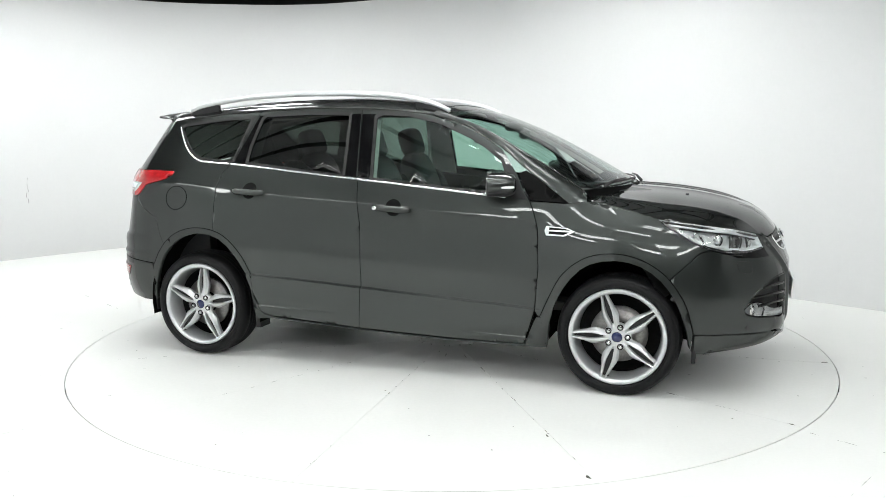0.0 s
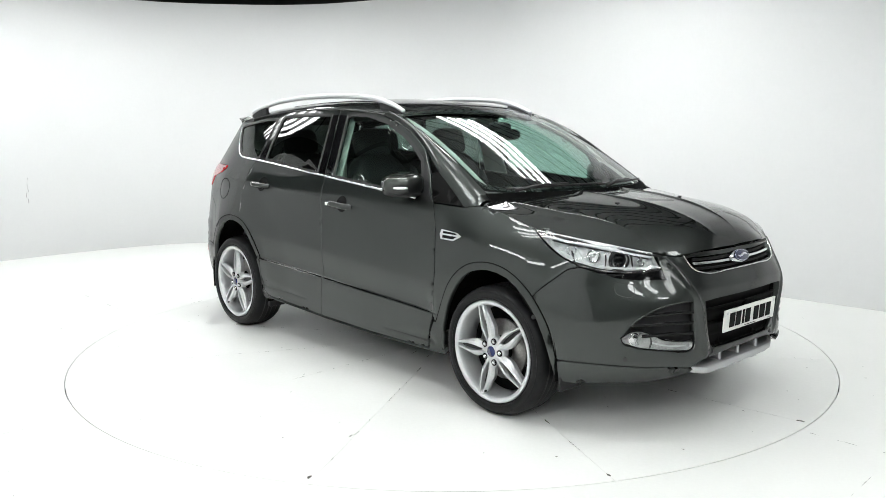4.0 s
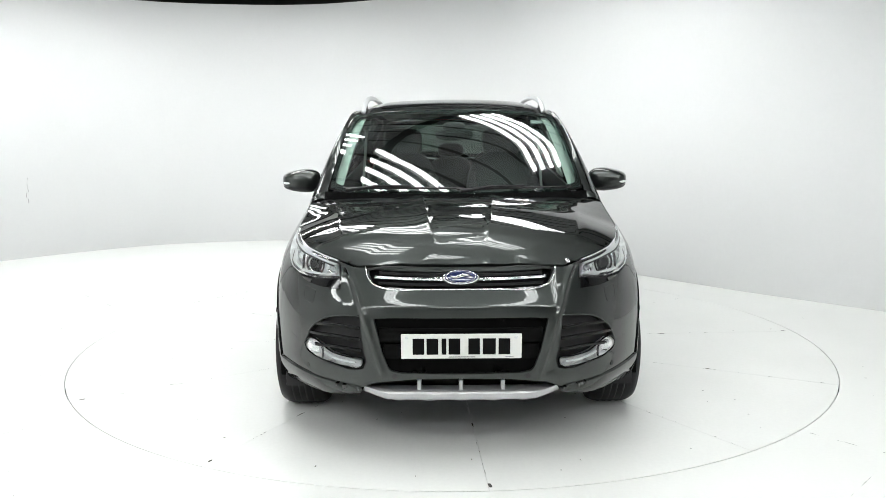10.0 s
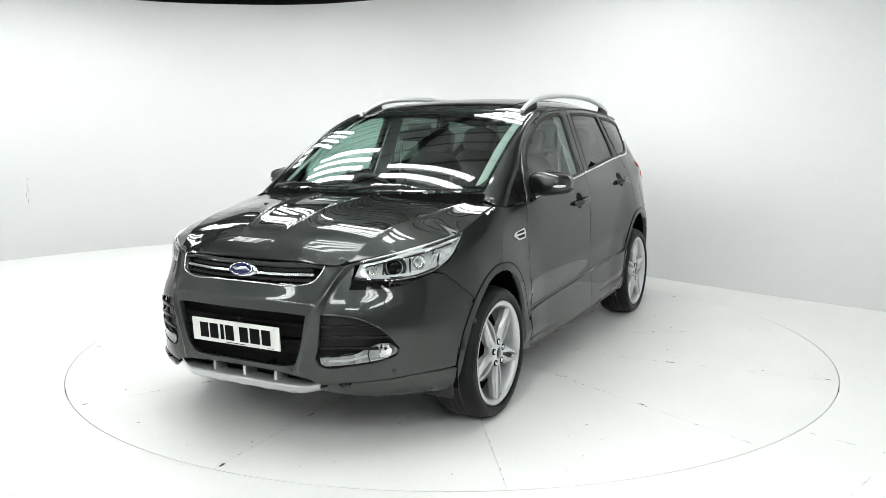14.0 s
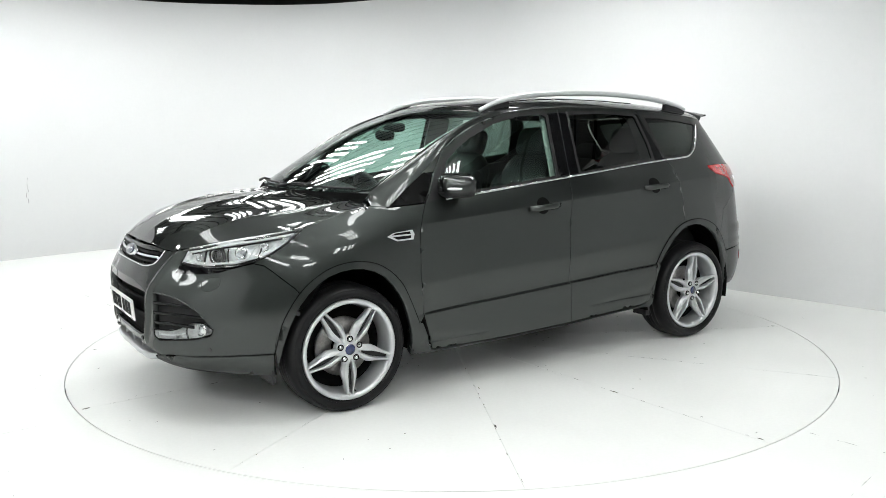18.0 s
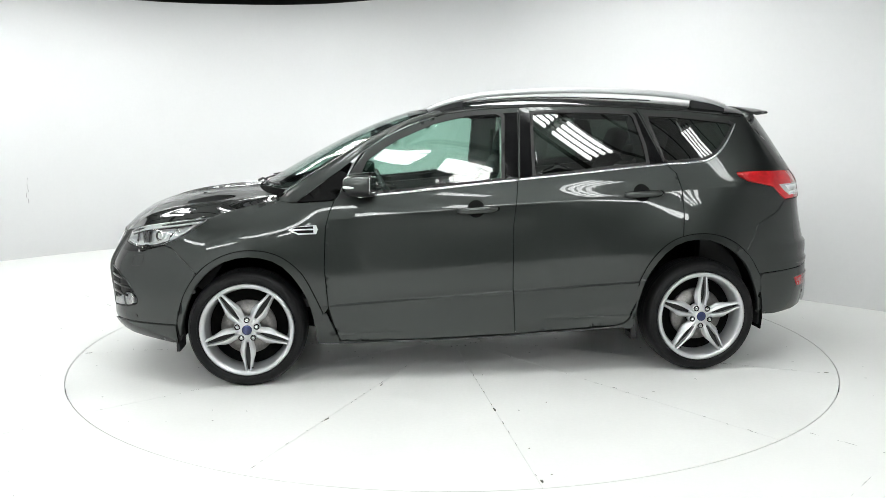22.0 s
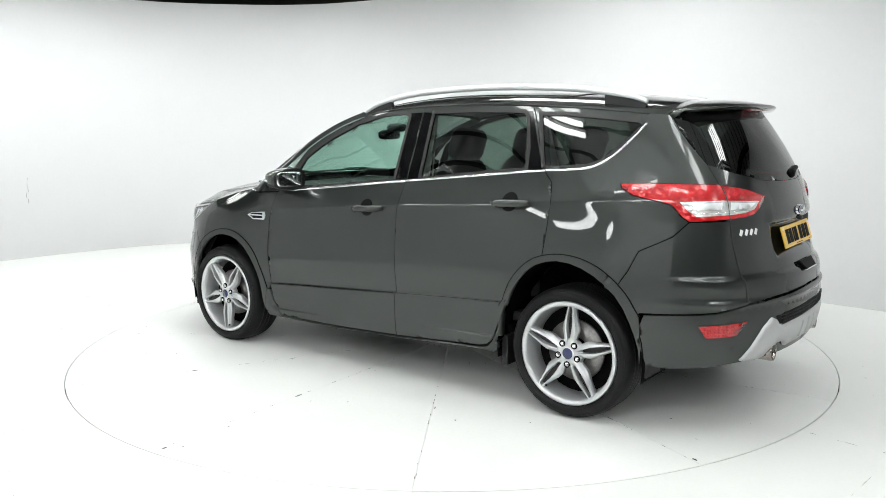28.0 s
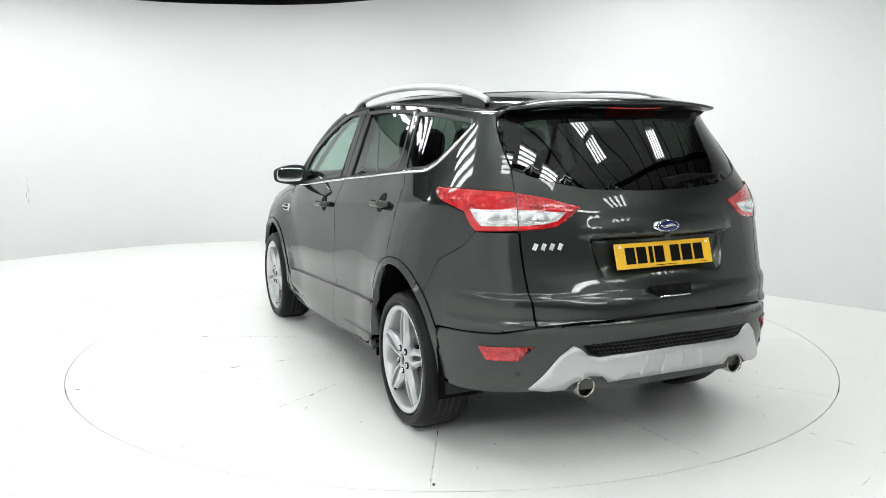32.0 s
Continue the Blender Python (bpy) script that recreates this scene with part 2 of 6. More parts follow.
def relief(p):
    """Creases, wheel-arch swell and hollows pressed into the sides."""
    x, y, z = p[:, 0], p[:, 1].copy(), p[:, 2]
    side = np.clip((1.75 - np.abs(x)) / .2, 0, 1) * (y > .3)
    for wx, most in ((1.345, .010), (-1.345, .013)):
        r = np.hypot(x - wx, z - .335)
        y = y + most * eased((.78 - r) / .30) * side * np.clip((z - .25) / .1, 0, 1)
    # the shoulder: a fold, lit above and shaded below
    d = z - shoulder(x)
    fold = np.hypot(d, .004)
    run = side * eased((.98 - x) / .3)
    y = y + run * .010 * np.where(d > 0, np.exp(-fold / .07), np.exp(-fold / .11))
    # the hollow that runs along both doors over a sharp edge
    h = z - lower_crease(x)
    along = side * eased((.93 - x) / .12) * eased((x + 1.05) / .14)
    y = y - along * .020 * eased(h / .006 + .5) * (1 - eased((h - .012) / .17))
    # shallow scoops over the sill, before the rear wheel and behind the front one
    for x0, x1, z0, z1 in ((-.96, -.35, .400, .350), (.90, .42, .318, .300)):
        f = np.clip((x - x0) / (x1 - x0), 0, 1)
        mid, half = z0 + (z1 - z0) * f, .004 + .034 * (1 - f)
        k = (z - mid) / half
        y = y - side * .010 * (1 - f) * eased(f / .12) * (np.abs(x - x0 - (x1 - x0) / 2) < abs(x1 - x0) / 2 + .02) * eased((k + 1.1) / .25) * (1 - eased((k + .8) / 2.2))
    # ledge round the tail and the edges of the nose's middle piece
    tail = np.clip((-1.72 - x) / .12, 0, 1)
    x = x - tail * .014 * (eased((.78 - z) / .03) - eased((.74 - z) / .08)) - tail * .008 * eased(1 - np.abs(z - .645) / .025)
    a = np.abs(y) - np.interp(z, (.40, .66, .80, .88), (.345, .425, .475, .52))
    nose = np.clip((x - 2.0) / .08, 0, 1) * np.clip((.9 - z) / .05, 0, 1) * np.clip((z - .36) / .05, 0, 1)
    x = x + nose * (.010 * np.exp(-(a / .016) ** 2) - .010 * np.clip(a / .02, 0, 1) * np.exp(-np.clip(a, 0, 1) / .12))
    lip = np.clip((x - 2.0) / .08, 0, 1) * np.clip((.44 - np.abs(y)) / .04, 0, 1)
    x = x + lip * .008 * np.where(z > .70, np.exp(-np.abs(z - .70) / .025), np.exp(-np.abs(z - .70) / .05))
    return np.stack([x, y, z], 1)


def shoulder(x):
    return spline((-1.8, -1.2, -.9, 0, .4, .75, 1.2), (1.128, 1.098, 1.072, 1.012, .983, .958, .94), np.clip(x, -1.79, 1.19))


def lower_crease(x):
    return np.interp(x, (-1.0, -.2, .9), (.560, .513, .452))


def side_creases():
    """Lines along which the sides are folded, for the sheets to follow."""
    xs = np.linspace(1.0, -1.72, 150)
    us = np.array([np.interp(-x, -np.array(SIDE_X), UCOL[6:14]) for x in xs])
    out = [list(zip(us, shoulder(xs) + d)) for d in (-.05, -.02, -.008, -.003, .003, .008, .02, .045)]
    mid = (xs < .96) & (xs > -1.06)
    out += [list(zip(us[mid], lower_crease(xs[mid]) + d)) for d in (-.02, -.006, -.003, 0, .003, .008, .02, .045, .07, .095, .12, .15, .18)]
    for x0, x1, z0, z1 in ((-.96, -.35, .400, .350), (.90, .42, .318, .300)):
        q = np.linspace(x0, x1, 30)
        f = np.linspace(0, 1, 30)
        uq = np.array([np.interp(-x, -np.array(SIDE_X), UCOL[6:14]) for x in q])
        out += [list(zip(uq, z0 + (z1 - z0) * f + k * (.004 + .034 * (1 - f)))) for k in (-1.15, -.95, -.7, .2, 1.2)]
    return out


def lip_creases():
    us = np.linspace(-.5, .5, 70)
    return [[(u, .70 + d) for u in us] for d in (-.04, -.02, -.008, 0, .008, .02, .04)]


def tail_creases():
    us = np.linspace(4.45, 2 * UEND - 4.45, 130)
    return [[(u, z) for u in us] for z in (.79, .782, .774, .766, .758, .75, .742, .734, .72, .705, .69, .675, .665, .658, .651, .645, .639, .632, .625)]


UGRID = np.linspace(0, UEND, 1600)


def u_side(x, z):
    """u of the point of the side at x, height z."""
    g = wrap(UGRID, np.full(UGRID.shape, float(z)))
    m = (UGRID > UCOL[5]) & (UGRID < UCOL[14])
    return float(np.interp(-x, -g[m, 0], UGRID[m]))


def u_front(y, z):
    g = wrap(UGRID, np.full(UGRID.shape, float(z)))
    m = UGRID < UCOL[7]
    return float(np.interp(y, g[m, 1], UGRID[m]))


def u_rear(y, z):
    g = wrap(UGRID, np.full(UGRID.shape, float(z)))
    m = UGRID > UCOL[12]
    return float(np.interp(-y, -g[m, 1], UGRID[m]))


# ---- mesh helpers ----
def part(name, bm, mat, parent, label="", smooth=False):
    me = bpy.data.meshes.new(name)
    bm.to_mesh(me)
    bm.free()
    me.materials.append(mat)
    if smooth:
        me.polygons.foreach_set("use_smooth", [True] * len(me.polygons))
    ob = new(name, me)
    ob.parent = parent
    if label:
        ob["label"] = label
    return ob


def mesh_part(name, verts, faces, mat, parent, label="", smooth=True, normals=None):
    me = bpy.data.meshes.new(name)
    me.from_pydata([tuple(v) for v in verts], [], [tuple(f) for f in faces])
    me.materials.append(mat)
    me.polygons.foreach_set("use_smooth", [smooth] * len(me.polygons))
    if normals is not None:
        me.normals_split_custom_set(normals)
    ob = new(name, me)
    ob.parent = parent
    if label:
        ob["label"] = label
    return ob


def box(bm, lo, hi, bevel=0.0, m=None):
    r = bmesh.ops.create_cube(bm, size=1.0)
    vs = r["verts"]
    c = [(a + b) / 2 for a, b in zip(lo, hi)]
    d = [b - a for a, b in zip(lo, hi)]
    for v in vs:
        v.co = Vector((v.co.x * d[0] + c[0], v.co.y * d[1] + c[1], v.co.z * d[2] + c[2]))
    if bevel:
        es = list({e for v in vs for e in v.link_edges})
        g = bmesh.ops.bevel(bm, geom=es, offset=bevel, segments=2, affect="EDGES", profile=.6)
        vs = list(set(g["verts"]) | {v for v in vs if v.is_valid})
    if m is not None:
        bmesh.ops.transform(bm, matrix=m, verts=[v for v in vs if v.is_valid])
    return vs


def boxed(name, lo, hi, mat, parent, bevel=0.0, m=None, label=""):
    bm = bmesh.new()
    box(bm, lo, hi, bevel, m)
    return part(name, bm, mat, parent, label)


def lathe(name, profile, mat, parent, n=64, m=Matrix(), label="", closed=False):
    """Turns (r, h) points round the y axis: h along y."""
    verts, faces = [], []
    k = len(profile)
    for i in range(n):
        a = 2 * math.pi * i / n
        for r, h in profile:
            verts.append(m @ Vector((r * math.cos(a), h, r * math.sin(a))))
    for i in range(n):
        for j in range(k if closed else k - 1):
            q, p = (j + 1) % k, (i + 1) % n
            faces.append((i * k + j, i * k + q, p * k + q, p * k + j))
    return mesh_part(name, verts, faces, mat, parent, label)


def tube(name, pts, radius, mat, parent, n=10, label="", flat=1.0, caps=True):
    """A bar of round or oval section along pts; radius one number or one for each point."""
    pts = [Vector(p) for p in pts]
    rs = radius if isinstance(radius, (list, tuple)) else [radius] * len(pts)
    verts, faces = [], []
    for i, p in enumerate(pts):
        t = (pts[min(i + 1, len(pts) - 1)] - pts[max(i - 1, 0)]).normalized()
        side = t.cross(Vector((0, 0, 1)))
        side = side.normalized() if side.length > 1e-4 else Vector((1, 0, 0))
        up = side.cross(t)
        for k in range(n):
            a = 2 * math.pi * k / n
            verts.append(p + side * (rs[i] * math.cos(a)) + up * (rs[i] * flat * math.sin(a)))
    for i in range(len(pts) - 1):
        for k in range(n):
            q = (k + 1) % n
            faces.append((i * n + k, i * n + q, (i + 1) * n + q, (i + 1) * n + k))
    if caps:
        faces += [tuple(reversed(range(n))), tuple(range((len(pts) - 1) * n, len(pts) * n))]
    return mesh_part(name, verts, faces, mat, parent, label)


def smooth_line(pts, n=24):
    """n+1 points of a spline through pts."""
    p = np.array(pts, float)
    d = np.concatenate([[0], np.cumsum(np.linalg.norm(np.diff(p, axis=0), axis=1))])
    return [tuple(q) for q in spline(d, p, np.linspace(0, d[-1], n + 1))]


def inside(poly, p):
    x, y = p[:, 0], p[:, 1]
    c = np.zeros(len(p), bool)
    q = np.asarray(poly)
    for (x1, y1), (x2, y2) in zip(q, np.roll(q, -1, 0)):
        hit = ((y1 > y) != (y2 > y))
        with np.errstate(divide="ignore", invalid="ignore"):
            c ^= hit & (x < (x2 - x1) * (y - y1) / (y2 - y1 + 1e-30) + x1)
    return c


def dense(poly, step):
    out = []
    for a, b in zip(poly, list(poly[1:]) + [poly[0]]):
        n = max(1, int(math.ceil(math.dist(a, b) / step)))
        out += [(a[0] + (b[0] - a[0]) * i / n, a[1] + (b[1] - a[1]) * i / n) for i in range(n)]
    return out


def shrunk(poly, by):
    """The closed outline moved inwards by so much."""
    p = np.array(poly, float)
    area = np.sum(p[:, 0] * np.roll(p[:, 1], -1) - np.roll(p[:, 0], -1) * p[:, 1])
    e = np.roll(p, -1, 0) - p
    e /= np.linalg.norm(e, axis=1)[:, None] + 1e-12
    nrm = np.stack([-e[:, 1], e[:, 0]], 1) * (1 if area > 0 else -1)
    m = nrm + np.roll(nrm, 1, 0)
    m /= np.maximum(np.sum(m * m, 1)[:, None] / 2, .35)
    return [tuple(q) for q in p + m * by]


def normals_of(surf, a, b):
    h = 2e-3
    du = surf(a + h, b) - surf(a - h, b)
    dv = surf(a, b + h) - surf(a, b - h)
    n = np.cross(du, dv)
    return n / (np.linalg.norm(n, axis=1)[:, None] + 1e-12)


def panel(name, surf, outline, mat, parent, holes=(), step=.035, depth=.02, out=0.0, side=1, gap=.0028, turn=1, label="", crown=0.0, dent=None, creases=()):
    """A pressed sheet on a chart: the outline (and holes) in the chart's two coordinates, its rim folded inwards by depth.
    turn: 1 or -1, so that the normal looks outwards; out: how far it stands proud; crown: how far its middle swells."""
    loops = [dense(shrunk(outline, gap), step * .7)] + [dense(h, step * .7) for h in holes]
    pts, edges = [], []
    for lp in loops:
        o = len(pts)
        pts += lp
        edges += [(o + i, o + (i + 1) % len(lp)) for i in range(len(lp))]
    ring = np.array(pts)
    for ln in creases:
        q = np.array(ln)
        k = inside(loops[0], q)
        for lp in loops[1:]:
            k &= ~inside(lp, q)
        dd = np.min(np.linalg.norm(q[:, None] - ring[None], axis=2), axis=1)
        k &= dd > .004
        o = len(pts)
        pts += [tuple(p) for p in q[k]]
        run = np.where(k)[0]
        edges += [(o + i, o + i + 1) for i in range(len(run) - 1) if run[i + 1] == run[i] + 1]
    held = np.array(pts)
    lo, hi = ring.min(0), ring.max(0)
    ga, gb = np.meshgrid(np.arange(lo[0] + step / 2, hi[0], step), np.arange(lo[1] + step / 2, hi[1], step), indexing="ij")
    gb = gb + (np.arange(gb.shape[0])[:, None] % 2) * step / 2
    g = np.stack([ga.ravel(), gb.ravel()], 1)

    def kept(q):
        k = inside(loops[0], q)
        for lp in loops[1:]:
            k &= ~inside(lp, q)
        return k
    g = g[kept(g)]
    if len(g):
        d = np.min(np.linalg.norm(g[:, None] - held[None], axis=2), axis=1)
        g = g[d > step * .4]
    allp = [Vector(p) for p in pts] + [Vector(p) for p in g]
    v2, _, tris, *_ = geometry.delaunay_2d_cdt(allp, edges, [], 0, 1e-6)
    q = np.array([tuple(v) for v in v2])
    tris = np.array([t for t in tris if len(t) == 3])
    tris = tris[kept(q[tris].mean(1))]
    if dent is not None:
        def shaped(a, b):
            return surf(a, b) + normals_of(surf, a, b) * (turn * dent(a, b))[:, None]
    else:
        shaped = surf
    pos = shaped(q[:, 0], q[:, 1])
    nor = normals_of(shaped, q[:, 0], q[:, 1]) * turn
    rise = np.full(len(q), float(out))
    if crown:
        d = np.min(np.linalg.norm(q[:, None] - ring[None], axis=2), axis=1)
        rise += crown * (1 - np.exp(-d / .03))
    pos = pos + nor * rise[:, None]
    # winding to agree with the normals
    fn = np.cross(pos[tris[:, 1]] - pos[tris[:, 0]], pos[tris[:, 2]] - pos[tris[:, 0]])
    bad = np.sum(fn * nor[tris[:, 0]], 1) < 0
    tris[bad] = tris[bad][:, ::-1]
    count = {}
    for t in tris:
        for i in range(3):
            count[(t[i], t[(i + 1) % 3])] = 1
    rim = [e for e in count if (e[1], e[0]) not in count]
    verts = [tuple(p) for p in pos]
    loopn = [tuple(nor[i]) for t in tris for i in t]
    if crown:
        loopn = None
    faces = [tuple(t) for t in tris]
    low = {}
    for a, b in rim:
        for i in (a, b):
            if i not in low:
                low[i] = len(verts)
                verts.append(tuple(pos[i] - nor[i] * depth))
        faces.append((b, a, low[a], low[b]))
        if loopn is not None:
            loopn += [(0, 0, 0)] * 4
    if side < 0:
        verts = [(x, -y, z) for x, y, z in verts]
        faces = [tuple(reversed(f)) for f in faces]
        if loopn is not None:
            new_n, k = [], 0
            for f in faces:
                new_n += [(nx, -ny, nz) for nx, ny, nz in reversed(loopn[k:k + len(f)])]
                k += len(f)
            loopn = new_n
    return mesh_part(name, verts, faces, mat, parent, label, True, loopn)


def sides(fn):
    for s in (1, -1):
        fn(s)


# ---- the hall ----
# the runs beside and behind the camera are unseen, placed to shape the paint's reflections
WALL = [(-1.9, -8.42), (-3.6, -8.25), (-5.3, -7.7), (-6.4, -6.4), (-6.9, -4.2), (-6.9, -1.0), (-6.3, 1.6), (-5.13, 3.53), (-4.53, 4.21), (-3.74, 4.85), (-2.83, 5.15), (-1.87, 5.22), (-.95, 4.9), (.1, 4.2), (.95, 3.4), (1.83, 2.57), (2.68, 1.6), (3.48, .8), (5.2, -1.0), (6.3, -2.2), (7.0, -3.4), (7.15, -4.8), (6.7, -6.1)]
WALL_TOP = 3.06
RIM, DECK_Y = 2.487, .03


def hall():
    line = smooth_line(WALL, 180)
    bm = bmesh.new()
    rows = []
    p = np.array(line)
    t = np.gradient(p, axis=0)
    n = np.stack([-t[:, 1], t[:, 0]], 1)
    n /= np.linalg.norm(n, axis=1)[:, None]
    if np.sum(n[110] * p[110]) < 0:
        n = -n
    for (x, y), (nx, ny) in zip(p, n):
        rows.append([bm.verts.new((x + nx * d, y + ny * d, z)) for d, z in ((0, 0), (0, WALL_TOP), (.1, WALL_TOP), (.1, 0))])
    for a, b in zip(rows, rows[1:]):
        for k in range(3):
            bm.faces.new((a[k], b[k], b[k + 1], a[k + 1]))
    for end in (rows[0], rows[-1]):
        bm.faces.new(end)
    bmesh.ops.recalc_face_normals(bm, faces=bm.faces[:])
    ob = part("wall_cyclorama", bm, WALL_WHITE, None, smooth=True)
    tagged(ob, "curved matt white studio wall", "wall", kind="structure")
    # outer floor with a round opening for the turntable
    bm = bmesh.new()
    ring = []
    for i in range(180):
        a = 2 * math.pi * i / 180
        c, s = math.cos(a), math.sin(a)
        r2 = 13.0 / max(abs(c), abs(s))
        ring.append([bm.verts.new((RIM * c, DECK_Y + RIM * s, -.05)), bm.verts.new((RIM * c, DECK_Y + RIM * s, 0)), bm.verts.new((r2 * c, r2 * s, 0))])
    for i in range(180):
        a, b = ring[i], ring[(i + 1) % 180]
        bm.faces.new((a[0], b[0], b[1], a[1]))
        bm.faces.new((a[1], b[1], b[2], a[2]))
    bmesh.ops.recalc_face_normals(bm, faces=bm.faces[:])
    for f in bm.faces:
        if f.normal.z < -.5:
            f.normal_flip()
    tagged(part("floor", bm, FLOOR_WHITE, None), "white painted studio floor", "floor", kind="structure")
    # the dark hall round the studio
    bm = bmesh.new()
    box(bm, (-13, -13, 0), (13, 13, 6.0))
    for f in bm.faces:
        f.normal_flip()
    low = [f for f in bm.faces if abs(f.calc_center_median().z) < .01]
    bmesh.ops.delete(bm, geom=low, context="FACES")
    top = [f for f in bm.faces if f.calc_center_median().z > 5.9]
    bmesh.ops.delete(bm, geom=top, context="FACES")
    tagged(part("wall_hall", bm, HALL_DARK, None), "dark clad walls of the surrounding hall", "wall", kind="structure")
    bm = bmesh.new()
    box(bm, (-13, -13, 6.0), (13, 13, 6.1))
    skew = pose(0, 0, 0, 0, 0, 62)
    for i in range(32):
        x = -11.6 + i * .75
        reach = math.sqrt(13 ** 2 - x * x)
        box(bm, (x - .018, -reach, 5.93), (x + .018, reach, 6.0), 0, skew)
    for i in range(4):
        y = -7.6 + i * 5
        box(bm, (-10, y - .09, 5.72), (10, y + .09, 5.93), 0, skew)
    bm.faces.ensure_lookup_table()
    for f in bm.faces[6:]:
        f.material_index = 1
    roof = part("ceiling", bm, ROOF_SHEET, None)
    roof.data.materials.append(RIB_STEEL)
    tagged(roof, "pale sheeted hall roof with dark ribs", "ceiling", kind="structure")


def floor_marks():
    """Seams, scuffs and specks on the outer floor, and the scratch on the wall."""
    rng = random.Random(9)
    verts, faces = [], []

    def streak(x0, y0, x1, y1, w, bits):
        for k in range(bits):
            f0 = rng.uniform(0, .95)
            f1 = min(1, f0 + rng.uniform(.02, .12))
            px, py = x0 + (x1 - x0) * f0, y0 + (y1 - y0) * f0
            qx, qy = x0 + (x1 - x0) * f1, y0 + (y1 - y0) * f1
            d = math.hypot(qx - px, qy - py) + 1e-6
            nx, ny = -(qy - py) / d * w, (qx - px) / d * w
            ww = rng.uniform(.3, 1)
            o = len(verts)
            verts.extend([(px, py, .001), (px + nx * ww + (qx - px) * .4, py + ny * ww + (qy - py) * .4, .001), (qx, qy, .001), (px - nx * ww + (qx - px) * .5, py - ny * ww + (qy - py) * .5, .001)])
            faces.append((o, o + 1, o + 2, o + 3))
    streak(-2.35, -1.95, -2.02, -1.66, .003, 8)
    streak(-1.95, -2.2, -1.7, -2.6, .002, 6)
    streak(1.7, -1.78, 2.0, -2.1, .003, 9)
    streak(1.98, -2.1, 1.6, -2.5, .002, 6)
    streak(-2.7, .95, -3.4, 1.7, .004, 8)
    streak(-2.35, 1.04, -1.6, 2.1, .003, 8)
    for k in range(130):
        a, r = rng.uniform(0, 2 * math.pi), rng.uniform(2.56, 4.6)
        x, y, w = r * math.cos(a), r * math.sin(a), rng.uniform(.002, .007)
        if x + y > 3.9:
            continue
        o = len(verts)
        m = 6
        verts.extend([(x + w * rng.uniform(.5, 1.4) * math.cos(b * 2 * math.pi / m), y + w * rng.uniform(.4, 1) * math.sin(b * 2 * math.pi / m), .001) for b in range(m)])
        faces.append(tuple(range(o, o + m)))
    tagged(mesh_part("floor_scuffs", verts, faces, SCUFF, None, smooth=False), "faint dark scuffs and specks on the white floor", "floor marks", kind="stuff")


floor_marks()


hall()


def turntable():
    top = new("turntable")
    tagged(top, "round white painted turntable with radial seams", "turntable")
    n, r0, r1 = 12, .21, RIM - .0058
    bm = bmesh.new()
    bmesh.ops.create_cone(bm, cap_ends=True, segments=120, radius1=2.47, radius2=2.47, depth=.04, matrix=Matrix.Translation((0, 0, -.035)))
    part("base_disc", bm, SEAM_GREY, top)
    for i in range(n):
        verts, faces = [], []
        a0, a1 = 2 * math.pi * i / n + radians(3), 2 * math.pi * (i + 1) / n + radians(3)
        m = 20
        for k in range(m + 1):
            for r in (r0, r1):
                g = .0009 / r
                a = a0 + g + (a1 - a0 - 2 * g) * k / m
                for z in (0, -.015):
                    verts.append((r * math.cos(a), r * math.sin(a), z))
        for k in range(m):
            b, c = 4 * k, 4 * (k + 1)
            faces += [(b, b + 2, c + 2, c), (b + 2, b + 3, c + 3, c + 2), (b + 1, b, c, c + 1)]
        faces += [(0, 1, 3, 2), (4 * m, 4 * m + 2, 4 * m + 3, 4 * m + 1)]
        mesh_part("deck_segment", verts, faces, TABLE_WHITE, top, smooth=False)
    bm = bmesh.new()
    bmesh.ops.create_cone(bm, cap_ends=True, segments=64, radius1=.2045, radius2=.2045, depth=.015, matrix=Matrix.Translation((0, 0, -.0075)))
    part("hub_cover", bm, TABLE_WHITE, top)
    # chipped paint along the seams and at the rim
    rng = random.Random(5)
    spots = [(2.43, 3.2, .05, .03), (1.73, 3, .06, .012), (2.42, -57.5, .05, .03), (1.93, -57.5, .05, .012), (1.75, -27, .09, .014), (2.42, -27, .04, .02), (1.52, 93, .06, .022), (2.42, 93.3, .04, .02), (1.76, 63.2, .05, .018), (1.15, 64, .05, .01), (1.48, 123.5, .05, .012), (1.83, 153, .07, .012), (2.42, 153.3, .04, .02), (1.53, -177, .09, .012), (.78, -57, .06, .010), (.45, -75, .09, .008), (.5, -60, .07, .008), (1.5, 33, .05, .012)]
    for ang in range(3, 363, 30):
        for k in range(14):
            spots.append((rng.uniform(.6, 2.4), ang + rng.uniform(-.12, .12), rng.uniform(.006, .03), rng.uniform(.001, .0025)))
    for k in range(26):
        spots.append((.207 + rng.uniform(-.004, .04), rng.uniform(0, 360), rng.uniform(.006, .02), rng.uniform(.002, .005)))
    for k in range(70):
        spots.append((2.4 * math.sqrt(rng.random()), rng.uniform(0, 360), rng.uniform(.003, .012), rng.uniform(.002, .006)))
    verts, faces = [], []
    for r, ang, ln, wd in [(r, a, ln * .55, wd * .42) for r, a, ln, wd in spots[:18]] + spots[18:]:
        a = radians(ang)
        c, s = math.cos(a), math.sin(a)
        o, n2 = len(verts), 9
        for k in range(n2):
            b = 2 * math.pi * k / n2
            f = rng.uniform(.45, 1.0)
            u, v = ln * f * math.cos(b), wd * f * math.sin(b)
            rr = min(r + u, RIM - .006)
            verts.append((rr * c - v * s, rr * s + v * c, .0012))
        faces.append(tuple(range(o, o + n2)))
    tagged(mesh_part("chipped_paint", verts, faces, SCUFF, top, smooth=False), "dark chips in the white paint along the seams", kind="stuff")
